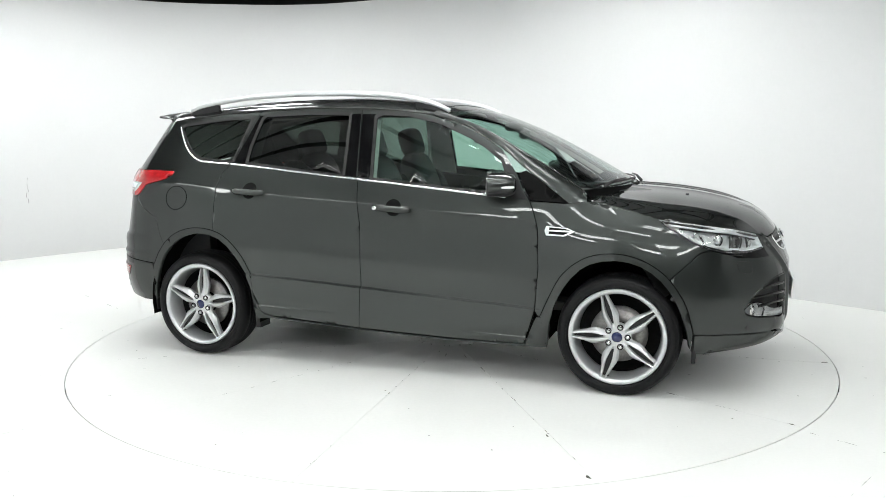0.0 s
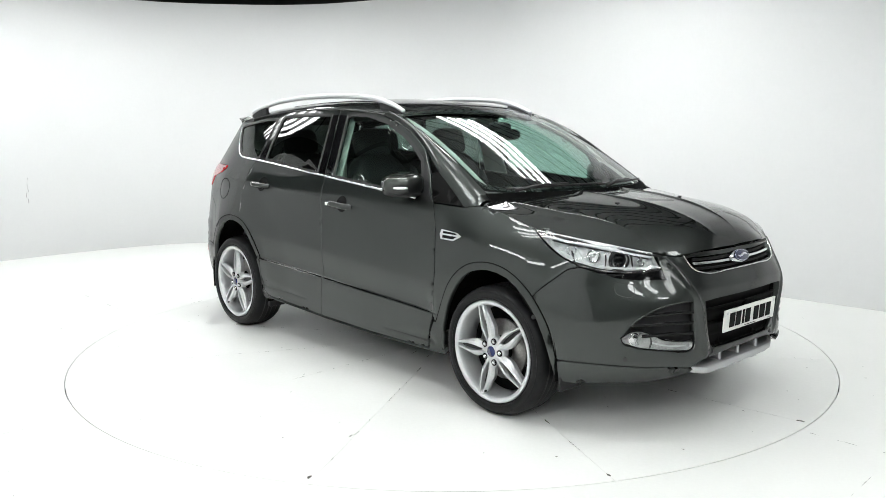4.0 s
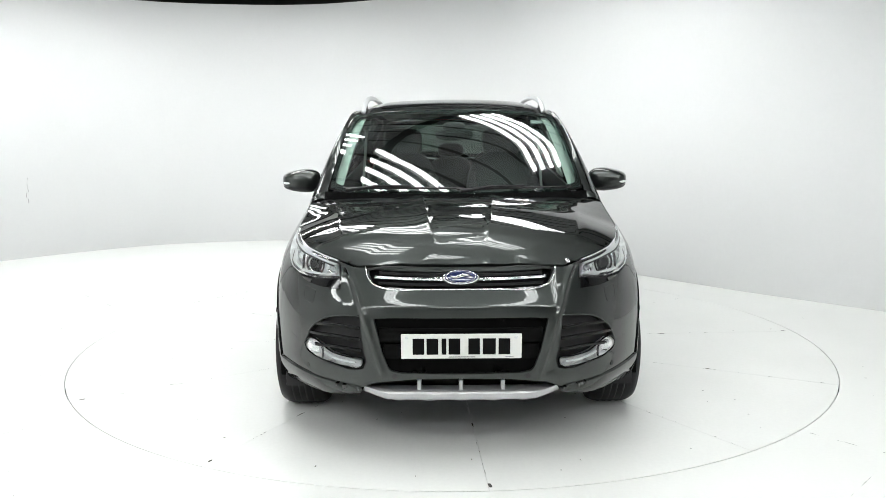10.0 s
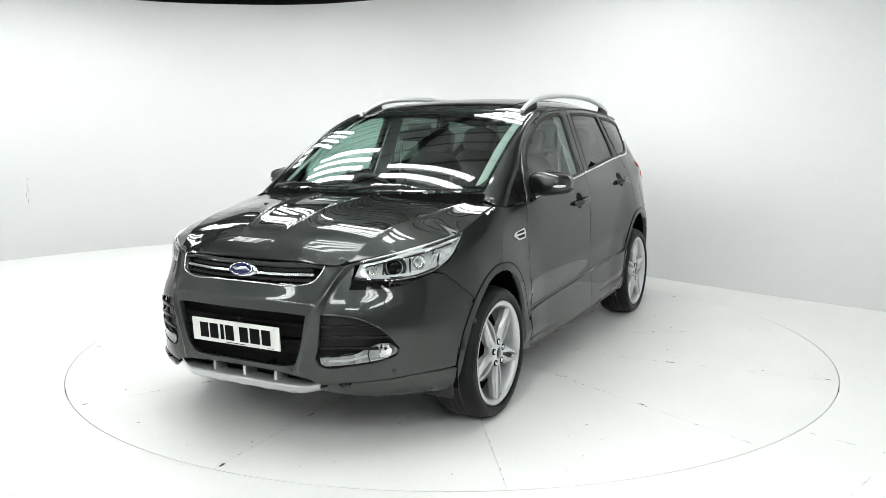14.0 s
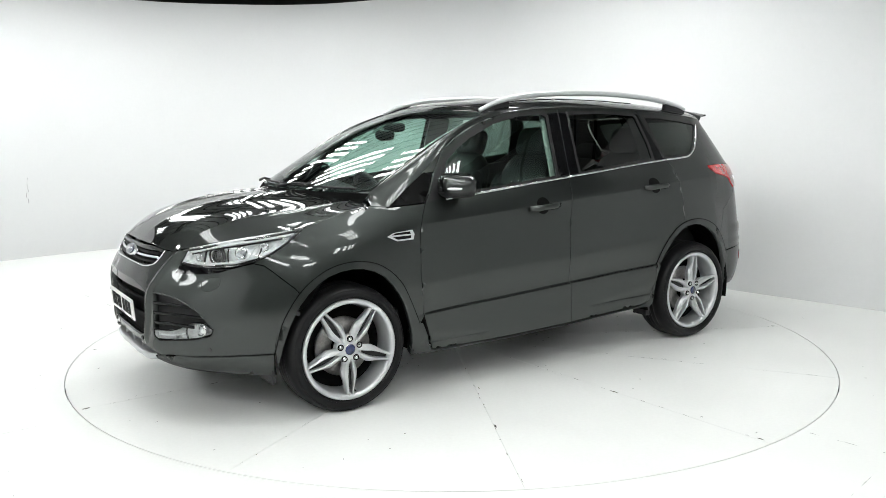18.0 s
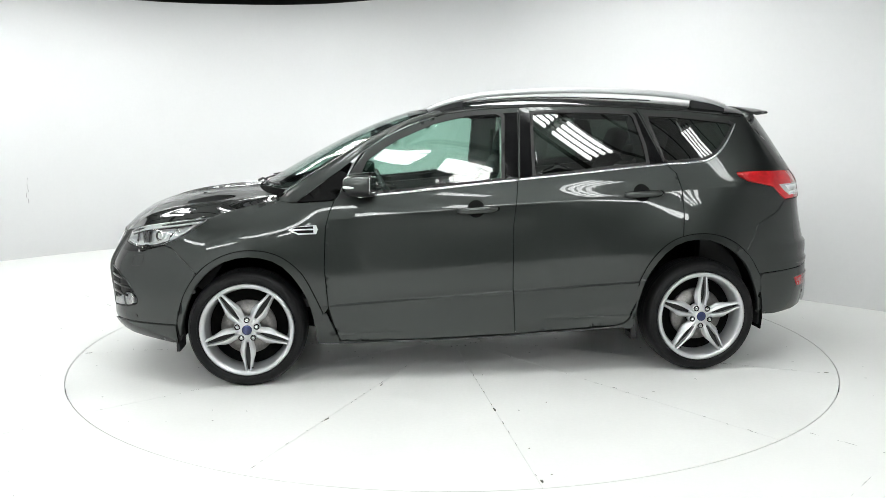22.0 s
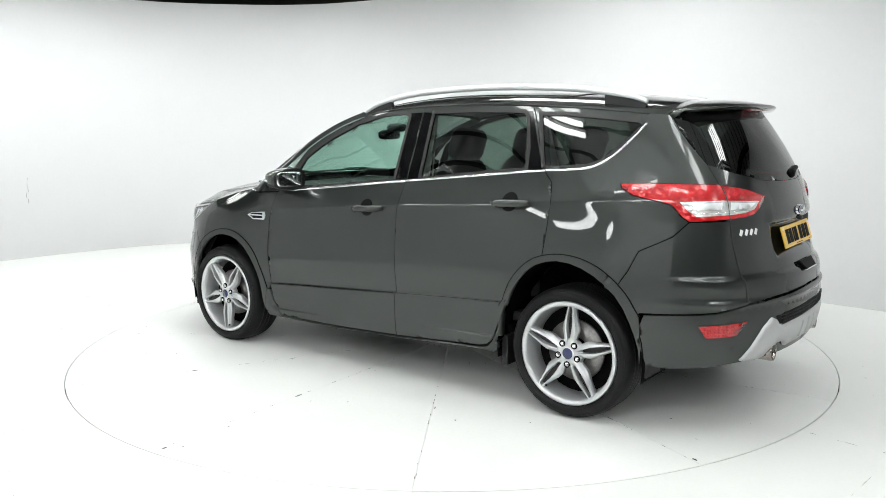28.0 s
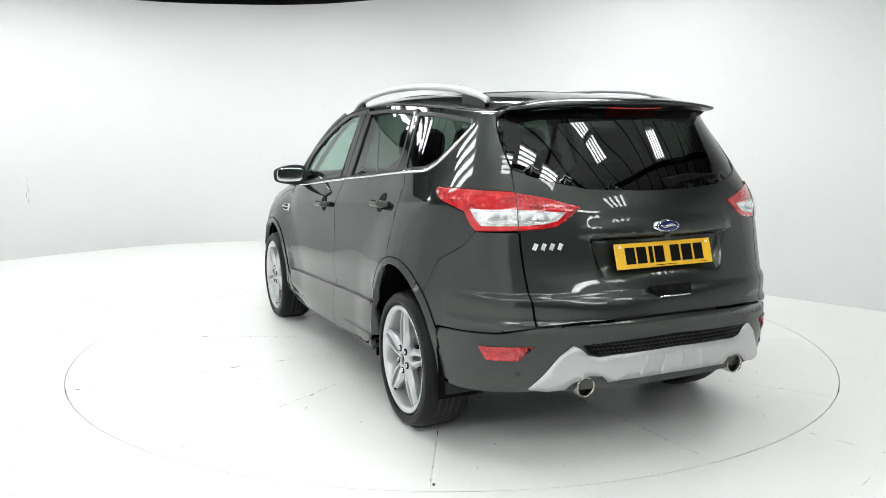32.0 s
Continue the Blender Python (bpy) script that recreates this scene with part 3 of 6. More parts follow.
    return top


deck = turntable()


# ---- tube lamps ----
def tube_bank(x, y, z, length, turn, tilt=0.0, count=4, pitch=.16, radius=.036):
    top = new("tube_or_fill_lamp")
    top.matrix_world = pose(x, y, z, tilt, 0, turn)
    tagged(top, "hanging white bank of bright fluorescent tubes, some banks added as unseen fill", "ceiling lamp", "tube lamps over the turntable")
    w = count * pitch
    for f in (-.3, .3):
        boxed("cross_rail", (-w / 2, f * length - .02, .088), (w / 2, f * length + .02, .108), HOUSING, top)
    for k in range(count):
        xx = (k - (count - 1) / 2) * pitch
        boxed("batten", (xx - pitch * .29, -length / 2, .048), (xx + pitch * .29, length / 2, .088), HOUSING, top)
        tube("tube", [(xx, -length / 2 + .03, 0), (xx, length / 2 - .03, 0)], radius, TUBE, top, 8)
    return top


# long banks over the turntable, shorter ones by the wall, and small cassettes over the open front
# (1.6, -5.3) to (-1.1, -1.65) are unseen fill, added to brighten floor and doors
BANKS_AND_FILLS = ((.85, 1.15, 1.95, 33.5), (-1.85, 1.45, 1.6, 43), (-.55, -.15, 1.6, 50), (-2.8, -.5, .9, 45), (-3.6, 2.3, 1.5, 50), (-2.1, 3.3, 1.4, 20), 
         (-5.0, 2.1, 1.1, 50), (1.6, -5.3, 1.8, 80), (-1.4, -5.4, 1.8, 100), (3.7, -4.5, 1.6, 50), (.3, -7.1, 1.8, 90), (-3.4, -6.9, 1.8, 70), (3.6, -6.8, 1.8, 110), (.5, -1.5, 1.2, 55), (-1.1, -1.65, 1.0, 55), (-4.6, -4.6, 1.8, 45), (-5.3, -2.6, 1.8, 20), (-4.1, 3.05, .45, 52), (-2.9, 4.0, .45, 30))
CASSETTES = ((-.75, -2.62, .5, 60, .05), (-.1, -2.85, .55, 60, .05), (.63, -3.28, .7, 68, .05), (1.85, -2.8, .65, 58, .08), (1.25, -2.45, .55, 60, .07), (3.05, -1.95, .8, 57, .08))
for bx, by, bl, ba in BANKS_AND_FILLS:
    tube_bank(bx, by, 3.2, bl, ba)
for bx, by, bl, ba, bp in CASSETTES:
    tube_bank(bx, by, 3.2, bl, ba, pitch=bp, radius=bp * .3)


def wall_scratch():
    """A short vertical row of scratches on the curved wall."""
    rng = random.Random(3)
    top, low = Vector((-4.875, 3.801, 0.93)), Vector((-4.889, 3.785, 0.631))
    verts, faces = [], []
    for k in range(9):
        p = top.lerp(low, k / 9 + rng.uniform(0, .04)) + Vector((rng.uniform(-.012, .012), 0, 0))
        h, w = rng.uniform(.008, .03), rng.uniform(.0015, .004)
        o = len(verts)
        verts += [tuple(p + Vector((-w, -.4 * w, 0))), tuple(p + Vector((0, 0, -h))), tuple(p + Vector((w, .4 * w, -h * .4))), tuple(p + Vector((0, 0, h * .3)))]
        faces.append((o, o + 1, o + 2, o + 3))
    tagged(mesh_part("wall_scratches", verts, faces, SCUFF, None, smooth=False), "short grey scratches on the white wall", "wall marks", kind="stuff")


def lamp_end():
    """The white end of a fitting that shows over the wall's top edge."""
    top = new("wall_lamp")
    top.matrix_world = pose(-.62, 4.55, 3.045, 0, 0, 25)
    tagged(top, "white box-shaped lamp fitting above the wall", "lamp")
    boxed("body", (-.06, -.10, 0), (.06, .5, .10), PLATE_WHITE, top, .008)
    boxed("end_cap", (-.065, -.115, -.004), (.065, -.10, .10), LAMP_SILVER, top, .003)


wall_scratch()
lamp_end()


# ---- bonnet, roof and windscreen charts ----
BONNET_X = (1.0, 1.16, 1.3, 1.42, 1.535, 1.66, 1.78, 1.88, 1.962, 2.042, 2.107, 2.165, 2.2)
BONNET_W = (.82, .806, .799, .803, .808, .79, .76, .712, .657, .554, .462, .30, .29)
BONNET_DROP = (.045, .053, .075, .100, .125, .128, .127, .122, .111, .104, .083, .008, .0)


def ridge_in(x):
    return spline((1.0, 1.3, 1.6, 1.9, 2.06, 2.13, 2.25), (.20, .187, .17, .144, .118, .097, .06), x)


def ridge_out(x):
    return .627 - (x - 1.456) * .175


def bonnet_surf(x, y):
    x, y = np.broadcast_arrays(np.asarray(x, float), np.asarray(y, float))
    a = np.abs(y)
    zc = spline((1.0, 1.35, 1.6, 1.8, 1.95, 2.05, 2.12, 2.165, 2.2), (1.118, 1.108, 1.09, 1.06, 1.02, .978, .928, .872, .82), x)
    edge = spline(BONNET_X, BONNET_W, x)
    drop = spline(BONNET_X, BONNET_DROP, x)
    z = zc - drop * (a / edge) ** 2.6
    k = np.clip((2.14 - x) / .3, 0, 1) * np.clip((x - 1.1) / .2, 0, 1)
    d = a - ridge_in(x)
    z = z + k * .011 * np.where(d > 0, np.exp(-np.abs(d) / .055), np.exp(-np.abs(d) / .016))
    d = a - ridge_out(x)
    z = z + k * .008 * np.where(d > 0, np.exp(-np.abs(d) / .03), np.exp(-np.abs(d) / .06))
    return np.stack([x, y, z], -1)


ROOF_X = (-2.1, -1.9, -1.6, -1.284, -.95, -.6, -.26, -.05, .185, .4)
ROOF_W = (.54, .575, .617, .645, .657, .667, .675, .676, .668, .63)
ROOF_E = (1.46, 1.49, 1.531, 1.562, 1.584, 1.595, 1.588, 1.577, 1.547, 1.47)
ROOF_C = (1.572, 1.593, 1.623, 1.648, 1.664, 1.672, 1.668, 1.652, 1.622, 1.565)


def roof_surf(x, y):
    x, y = np.broadcast_arrays(np.asarray(x, float), np.asarray(y, float))
    w, e, c = (spline(ROOF_X, v, x) for v in (ROOF_W, ROOF_E, ROOF_C))
    q = np.abs(y) / w
    z = c - (c - e) * (.45 * q ** 2 + .55 * q ** 7)
    return np.stack([x, y, z], -1)


def screen_surf(y, t):
    """Windscreen: y across, t from the cowl (0) to the header (1)."""
    y, t = np.broadcast_arrays(np.asarray(y, float), np.asarray(t, float))
    x = spline((-.2, 0, .3, .55, .8, 1.0, 1.1), (1.52, 1.33, 1.02, .766, .518, .325, .23), t)
    z = spline((-.2, 0, .3, .55, .8, 1.0, 1.1), (1.005, 1.118, 1.293, 1.423, 1.526, 1.588, 1.61), t)
    a = np.abs(y)
    x = x - (.20 - .10 * t) * (a / .7) ** 2.2
    z = z - (.0 + .035 * t) * (a / .7) ** 2.2
    return np.stack([x, y, z], -1)


# ---- the car ----
def side_line(pts):
    return [(u_side(x, z), z) for x, z in pts]


car = new("car")
tagged(car, "dark metallic grey five-door SUV parked on a white turntable", "car")

GAP_A = [(.815, .243), (.845, .323), (.88, .444), (.899, .677), (.888, .908), (.862, 1.0), (.835, 1.06), (.80, 1.11), (.745, 1.215)]
FRAME_A = [(.651, 1.345), (.53, 1.42), (.386, 1.487), (.185, 1.549), (-.05, 1.579), (-.26, 1.589)]
GAP_B = [(-.258, 1.55), (-.233, 1.164), (-.2, .907), (-.197, .677), (-.2, .48), (-.208, .285), (-.21, .262)]
GAP_C = [(-.985, 1.578), (-1.01, 1.535), (-1.101, 1.321), (-1.146, 1.237), (-1.192, 1.192), (-1.213, 1.10), (-1.215, .98), (-1.212, .907), (-1.203, .806)]
ARCH_F = [(1.739, .371), (1.692, .538), (1.578, .693), (1.454, .765), (1.316, .79), (1.166, .761), (1.038, .663), (.962, .527), (.914, .417)]
ARCH_FI = [(1.725, .28), (1.689, .436), (1.617, .591), (1.473, .718), (1.318, .75), (1.169, .714), (1.042, .578), (.967, .374), (.955, .26)]
ARCH_R = [(-.943, .534), (-1.02, .689), (-1.146, .805), (-1.323, .843), (-1.504, .799), (-1.644, .681), (-1.712, .573)]
ARCH_RI = [(-.925, .29), (-.957, .482), (-1.038, .649), (-1.177, .781), (-1.321, .806), (-1.471, .761), (-1.612, .642), (-1.69, .473), (-1.716, .34)]

FRONT_GLASS = [(.655, 1.10), (.69, 1.20), (.648, 1.285), (.55, 1.355), (.451, 1.412), (.251, 1.497), (.051, 1.543), (-.12, 1.553), (-.16, 1.535), (-.141, 1.172), (.378, 1.122)]
REAR_GLASS = [(-.339, 1.553), (-.615, 1.56), (-.94, 1.549), (-.962, 1.53), (-1.01, 1.36), (-1.022, 1.256), (-.334, 1.186)]
QUARTER = [(-1.045, 1.535), (-1.2, 1.532), (-1.349, 1.518), (-1.58, 1.492), (-1.605, 1.478), (-1.50, 1.355), (-1.44, 1.305), (-1.37, 1.28), (-1.15, 1.262), (-1.125, 1.275)]
BELT = [(.70, 1.078), (.378, 1.107), (-.0, 1.143), (-.233, 1.164), (-.6, 1.197), (-1.0, 1.234), (-1.146, 1.246), (-1.378, 1.262)]

TAIL_LAMP = [(4.395, 1.197), (4.55, 1.201), (4.886, 1.197), (5.06, 1.173), (5.236, 1.134), (5.19, 1.09), (5.126, 1.053), (5.05, 1.04), (4.962, 1.035), (4.726, 1.027), (4.69, 1.05), (4.637, 1.104), (4.55, 1.125), (4.47, 1.143), (4.41, 1.172)]
TAIL_GAP = [(4.66, 1.525), (4.78, 1.40), (4.874, 1.288), (4.91, 1.185), (4.962, 1.035), (4.998, .849), (5.042, .643)]
HEADLAMP = [(1.30, .972), (1.05, .937), (.80, .905), (.62, .879), (.602, .855), (.576, .803), (.70, .790), (.80, .787), (.92, .795), (1.02, .812), (1.11, .855), (1.20, .912)]


SIDE_FOLDS = side_creases()


def tucked(pts):
    """An arch line drawn in under its moulding."""
    return [(1.345 + (x - 1.345) * .965, .335 + (z - .335) * .965) for x, z in pts]


def window_seal(glass, parent, s):
    panel("window_seal", wrap, shrunk(glass, -.014), SEAL, parent, [shrunk(glass, .005)], out=.0025, depth=.006, side=s, step=.05, gap=0)


def doors(s):
    rim = side_line(GAP_A + FRAME_A + GAP_B + [(.3, .247), (.75, .240)])
    door = panel("front_door", wrap, rim, PAINT, car, [side_line(FRONT_GLASS)], side=s, step=.021, creases=SIDE_FOLDS)
    panel("window_glass", wrap, side_line(FRONT_GLASS), GLASS_CLEAR, door, out=-.006, depth=.004, gap=-.004, side=s, step=.06).visible_shadow = False
    window_seal(side_line(FRONT_GLASS), door, s)
    panel("pillar_trim", wrap, side_line([(-.165, 1.556), (-.255, 1.56), (-.24, 1.178), (-.15, 1.168)]), BLACK_GLOSS, door, out=.002, depth=.006, side=s, step=.05, label="gloss black pillar cover")
    rim = side_line([GAP_B[6], (-.215, .262)][1:] + GAP_B[5::-1] + [(-.26, 1.589), (-.615, 1.596), (-.95, 1.586)] + GAP_C
                    + [(-1.083, .722), (-.99, .60), (-.955, .50), (-.933, .431), (-.89, .335), (-.86, .31), (-.808, .298)])
    door = panel("rear_door", wrap, rim, PAINT, car, [side_line(REAR_GLASS)], side=s, step=.021, creases=SIDE_FOLDS)
    panel("window_glass", wrap, side_line(REAR_GLASS), GLASS_DARK, door, out=-.006, depth=.004, gap=-.004, side=s, step=.06, label="dark privacy glass").visible_shadow = False
    window_seal(side_line(REAR_GLASS), door, s)
    panel("pillar_trim", wrap, side_line([(-.264, 1.562), (-.335, 1.556), (-.33, 1.182), (-.243, 1.174)]), BLACK_GLOSS, door, out=.002, depth=.006, side=s, step=.05, label="gloss black pillar cover")
    panel("pillar_trim", wrap, side_line([(-.955, 1.556), (-.99, 1.556), (-1.09, 1.33), (-1.135, 1.252), (-1.028, 1.244), (-1.015, 1.36)]), BLACK_GLOSS, door, out=.002, depth=.006, side=s, step=.05, label="gloss black pillar cover")
    sail = side_line([(.735, 1.212), (.789, 1.108), (.818, 1.066), (.668, 1.092), (.670, 1.102), (.706, 1.20), (.680, 1.262), (.700, 1.262)])
    panel("mirror_mount", wrap, sail, BLACK_PLASTIC, car, side=s, step=.03, out=.002, depth=.006, gap=0, label="black plastic mirror mount")
    sail = side_line([(1.054, 1.052), (.90, 1.165), (.80, 1.231), (.755, 1.215), (.80, 1.12), (.84, 1.062)])
    panel("corner_trim", wrap, sail, INK, car, side=s, step=.04, out=-.002)


def wings(s):
    rim = side_line([(.90, .415)] + GAP_A[2:7]) + side_line([(1.054, 1.048), (1.16, 1.062), (1.3, 1.035), (1.42, 1.004)]) + [(1.30, .972), (1.20, .912), (1.11, .855), (1.022, .8125), (1.067, .80), (1.12, .75)] \
        + side_line([(1.632, .681), (1.60, .64)]) + smooth_line(side_line(tucked(ARCH_F[2:])), 14)[1:]
    panel("front_wing", wrap, rim, PAINT, car, side=s, step=.019, creases=SIDE_FOLDS)
    rim = smooth_line(side_line(ARCH_F), 20) + smooth_line(side_line(ARCH_FI[::-1]), 20)
    panel("arch_moulding", wrap, rim, PAINT_SKIRT, car, side=s, step=.03, out=.004, depth=.03)
    rim = side_line(GAP_C[::-1]) + side_line([(-1.284, 1.564), (-1.592, 1.533)]) + TAIL_GAP[:4] + [(4.886, 1.197), (4.55, 1.201), (4.395, 1.197), (4.41, 1.172), (4.47, 1.143), (4.55, 1.125), (4.637, 1.104), (4.69, 1.05), (4.726, 1.027)] \
        + [(4.657, .957), (4.521, .883), (4.483, .79)] + smooth_line(side_line([(-1.60, .705), (-1.50, .785), (-1.323, .828), (-1.215, .812)]), 10)
    panel("rear_quarter", wrap, rim, PAINT, car, [side_line(QUARTER)], side=s, step=.019, creases=SIDE_FOLDS)
    panel("quarter_glass", wrap, side_line(QUARTER), GLASS_DARK, car, out=-.005, depth=.004, gap=-.004, side=s, step=.06, label="dark privacy glass").visible_shadow = False
    window_seal(side_line(QUARTER), car, s)
    rim = smooth_line(side_line(ARCH_R), 20) + smooth_line(side_line(ARCH_RI[::-1]), 20)
    panel("arch_moulding", wrap, rim, PAINT_SKIRT, car, side=s, step=.03, out=.004, depth=.03)
    rim = side_line([(.955, .26), (.967, .374), (.914, .412), (.89, .41), (.85, .32), (.82, .236), (.3, .24), (-.21, .256), (-.80, .29), (-.862, .302), (-.897, .335), (-.94, .431), (-.945, .52), (-.957, .482), (-.925, .29), (-.91, .272), (-.80, .278), (-.2, .246), (.3, .230), (.6, .226), (.82, .222), (.95, .224)])
    panel("sill", wrap, rim, PAINT_SKIRT, car, side=s, step=.03, out=.001, depth=.05)


def mirrored_u(pts):
    """Closes a half outline that starts and ends on the middle line of the nose."""
    return pts + [(-u, z) for u, z in reversed(pts) if u > 1e-6]


LOWER_GRILLE = [(0, .655), (.30, .654), (.386, .650), (.372, .60), (.345, .50), (.318, .43), (.303, .413), (.26, .405), (0, .402)]
UPPER_GRILLE = [(0, .85), (.30, .852), (.44, .858), (.43, .83), (.40, .795), (.36, .782), (.15, .777), (0, .777)]
FOG = [(.80, .49), (.76, .545), (.723, .583), (.67, .615), (.618, .638), (.54, .652), (.452, .656), (.443, .60), (.425, .50), (.412, .455), (.43, .42), (.46, .412), (.58, .422), (.709, .435), (.785, .458)]


def nose_creases():
    zs = np.linspace(.385, .855, 26)
    lines = []
    for d in (-.03, -.014, -.006, 0, .006, .014, .03):
        us = [u_front(float(np.interp(z, (.40, .66, .80, .88), (.345, .425, .475, .52))) + d, z) for z in zs]
        lines += [list(zip(us, zs)), [(-u, z) for u, z in zip(us, zs)]]
    return lines


def front_end():
    top = [(0, .868), (.25, .866), (.40, .862), (.50, .858), (.595, .872), (.572, .800), (.583, .772), (.70, .770), (.80, .774), (.92, .789), (1.02, .8115), (1.067, .80), (1.12, .75)]
    low = side_line([(1.632, .681), (1.60, .64), (1.645, .59)]) + [(u_side(1.680, .53), .53), (u_side(1.739, .371), .371), (1.08, .362), (.75, .350), (.55, .345), (.44, .33), (.37, .36), (.2, .378), (0, .38)]
    bumper = panel("front_bumper", wrap, mirrored_u(top + low), PAINT, car,
                   [mirrored_u(LOWER_GRILLE), mirrored_u(UPPER_GRILLE), FOG, [(-u, z) for u, z in FOG]], step=.024, depth=.03, creases=nose_creases() + lip_creases())
    sides(lambda s: panel("lip_spoiler", wrap, [(1.082, .361), (.75, .350), (.60, .347), (.50, .343), (.425, .330), (.44, .312), (.52, .292), (.60, .276), (.75, .259), (1.0, .248), (1.078, .256)], PAINT_SKIRT, bumper, side=s, step=.03, out=.010, depth=.03))
    return bumper


def rear_end():
    skirt = [(UEND, .36), (5.3, .36), (5.039, .36), (4.85, .335), (4.70, .325), (4.583, .33), (u_side(-1.69, .473), .473), (4.556, .584), (4.70, .595), (4.873, .606), (5.019, .634), (5.2, .6525), (5.45, .6625), (UEND, .6665)]
    bumper = panel("rear_bumper", wrap, half_end(skirt), PAINT_SKIRT, car, step=.026, depth=.03, creases=tail_creases())
    cover = [(4.726, 1.027), (4.657, .957), (4.521, .883), (4.483, .79)] + side_line([(-1.60, .705), (-1.63, .67), (-1.695, .57), (-1.715, .588)]) + [(4.70, .597), (4.873, .609), (5.019, .636), (5.038, .642), (4.994, .849), (4.958, 1.031)]
    sides(lambda s: panel("bumper_cover", wrap, cover, PAINT, bumper, side=s, step=.018, creases=tail_creases()))
    low_edge = TAIL_GAP[2:] + [(5.2, .658), (5.45, .668), (UEND, .672)]
    glass_low = [(UEND, 1.196), (5.551, 1.196), (5.272, 1.208), (5.038, 1.247), (4.893, 1.286)]
    gate = panel("tailgate", wrap, half_end(glass_low + low_edge), PAINT, car, step=.018, depth=.03, label="dark grey tailgate with a recessed plate shelf", dent=tailgate_form, creases=tail_creases() + gate_creases())
    glass = [(UEND, 1.200), (5.551, 1.200), (5.272, 1.212), (5.045, 1.251), (4.885, 1.292), (4.795, 1.40), (4.70, 1.522), (4.9, 1.535), (5.2, 1.545), (UEND, 1.55)]
    panel("rear_window", wrap, half_end(glass), GLASS_REAR, car, step=.04, out=-.004, depth=.004, gap=-.004, label="dark heated rear window").visible_shadow = False
    panel("window_frit", wrap, half_end(glass), INK, car, [half_end([(UEND, 1.225), (5.551, 1.226), (5.30, 1.240), (5.10, 1.27), (5.00, 1.30), (4.93, 1.40), (4.88, 1.49), (5.0, 1.505), (5.2, 1.51), (UEND, 1.512)])], step=.04, out=-.011, depth=.003, gap=0)
    return bumper, gate


def half_end(pts):
    """Both halves of an outline whose first and last points lie on the tail's middle line."""
    return pts + [(2 * UEND - u, z) for u, z in reversed(pts) if u < UEND - 1e-6]


def gate_creases():
    us = np.linspace(UEND - .5, UEND + .5, 70)
    lines = [[(u, z) for u in us] for z in (1.085, 1.05, 1.01, 1.0, .994, .988, .978, .875, .85, .825)]
    zs = np.linspace(.83, .985, 14)
    for d in (-.035, -.03, -.015, 0, .006):
        lines += [[(UEND + s * (.40 + (z - 1.0) * .35 + d), z) for z in zs] for s in (1, -1)]
    return lines


def tailgate_form(u, z):
    a = np.abs(UEND - np.asarray(u))
    lim = .40 + (z - 1.0) * .35
    recess = np.clip((lim - a) / .03, 0, 1) * np.clip((1.0 - z) / .012, 0, 1) * np.clip((z - .825) / .05, 0, 1)
    brow = np.clip((.45 - a) / .06, 0, 1) * np.clip((z - 1.0) / .01, 0, 1) * np.clip((1.085 - z) / .05, 0, 1)
    return -.026 * recess + .008 * brow


def bonnet_creases():
    xs = np.linspace(1.16, 2.13, 60)
    lines = []
    for fn, most in ((ridge_in, 2.13), (ridge_out, 2.08)):
        for d in (-.05, -.03, -.015, -.006, 0, .006, .015, .03, .05):
            for s in (1, -1):
                lines.append([(x, s * (float(fn(np.array(x))) + d)) for x in xs if x < most])
    return lines


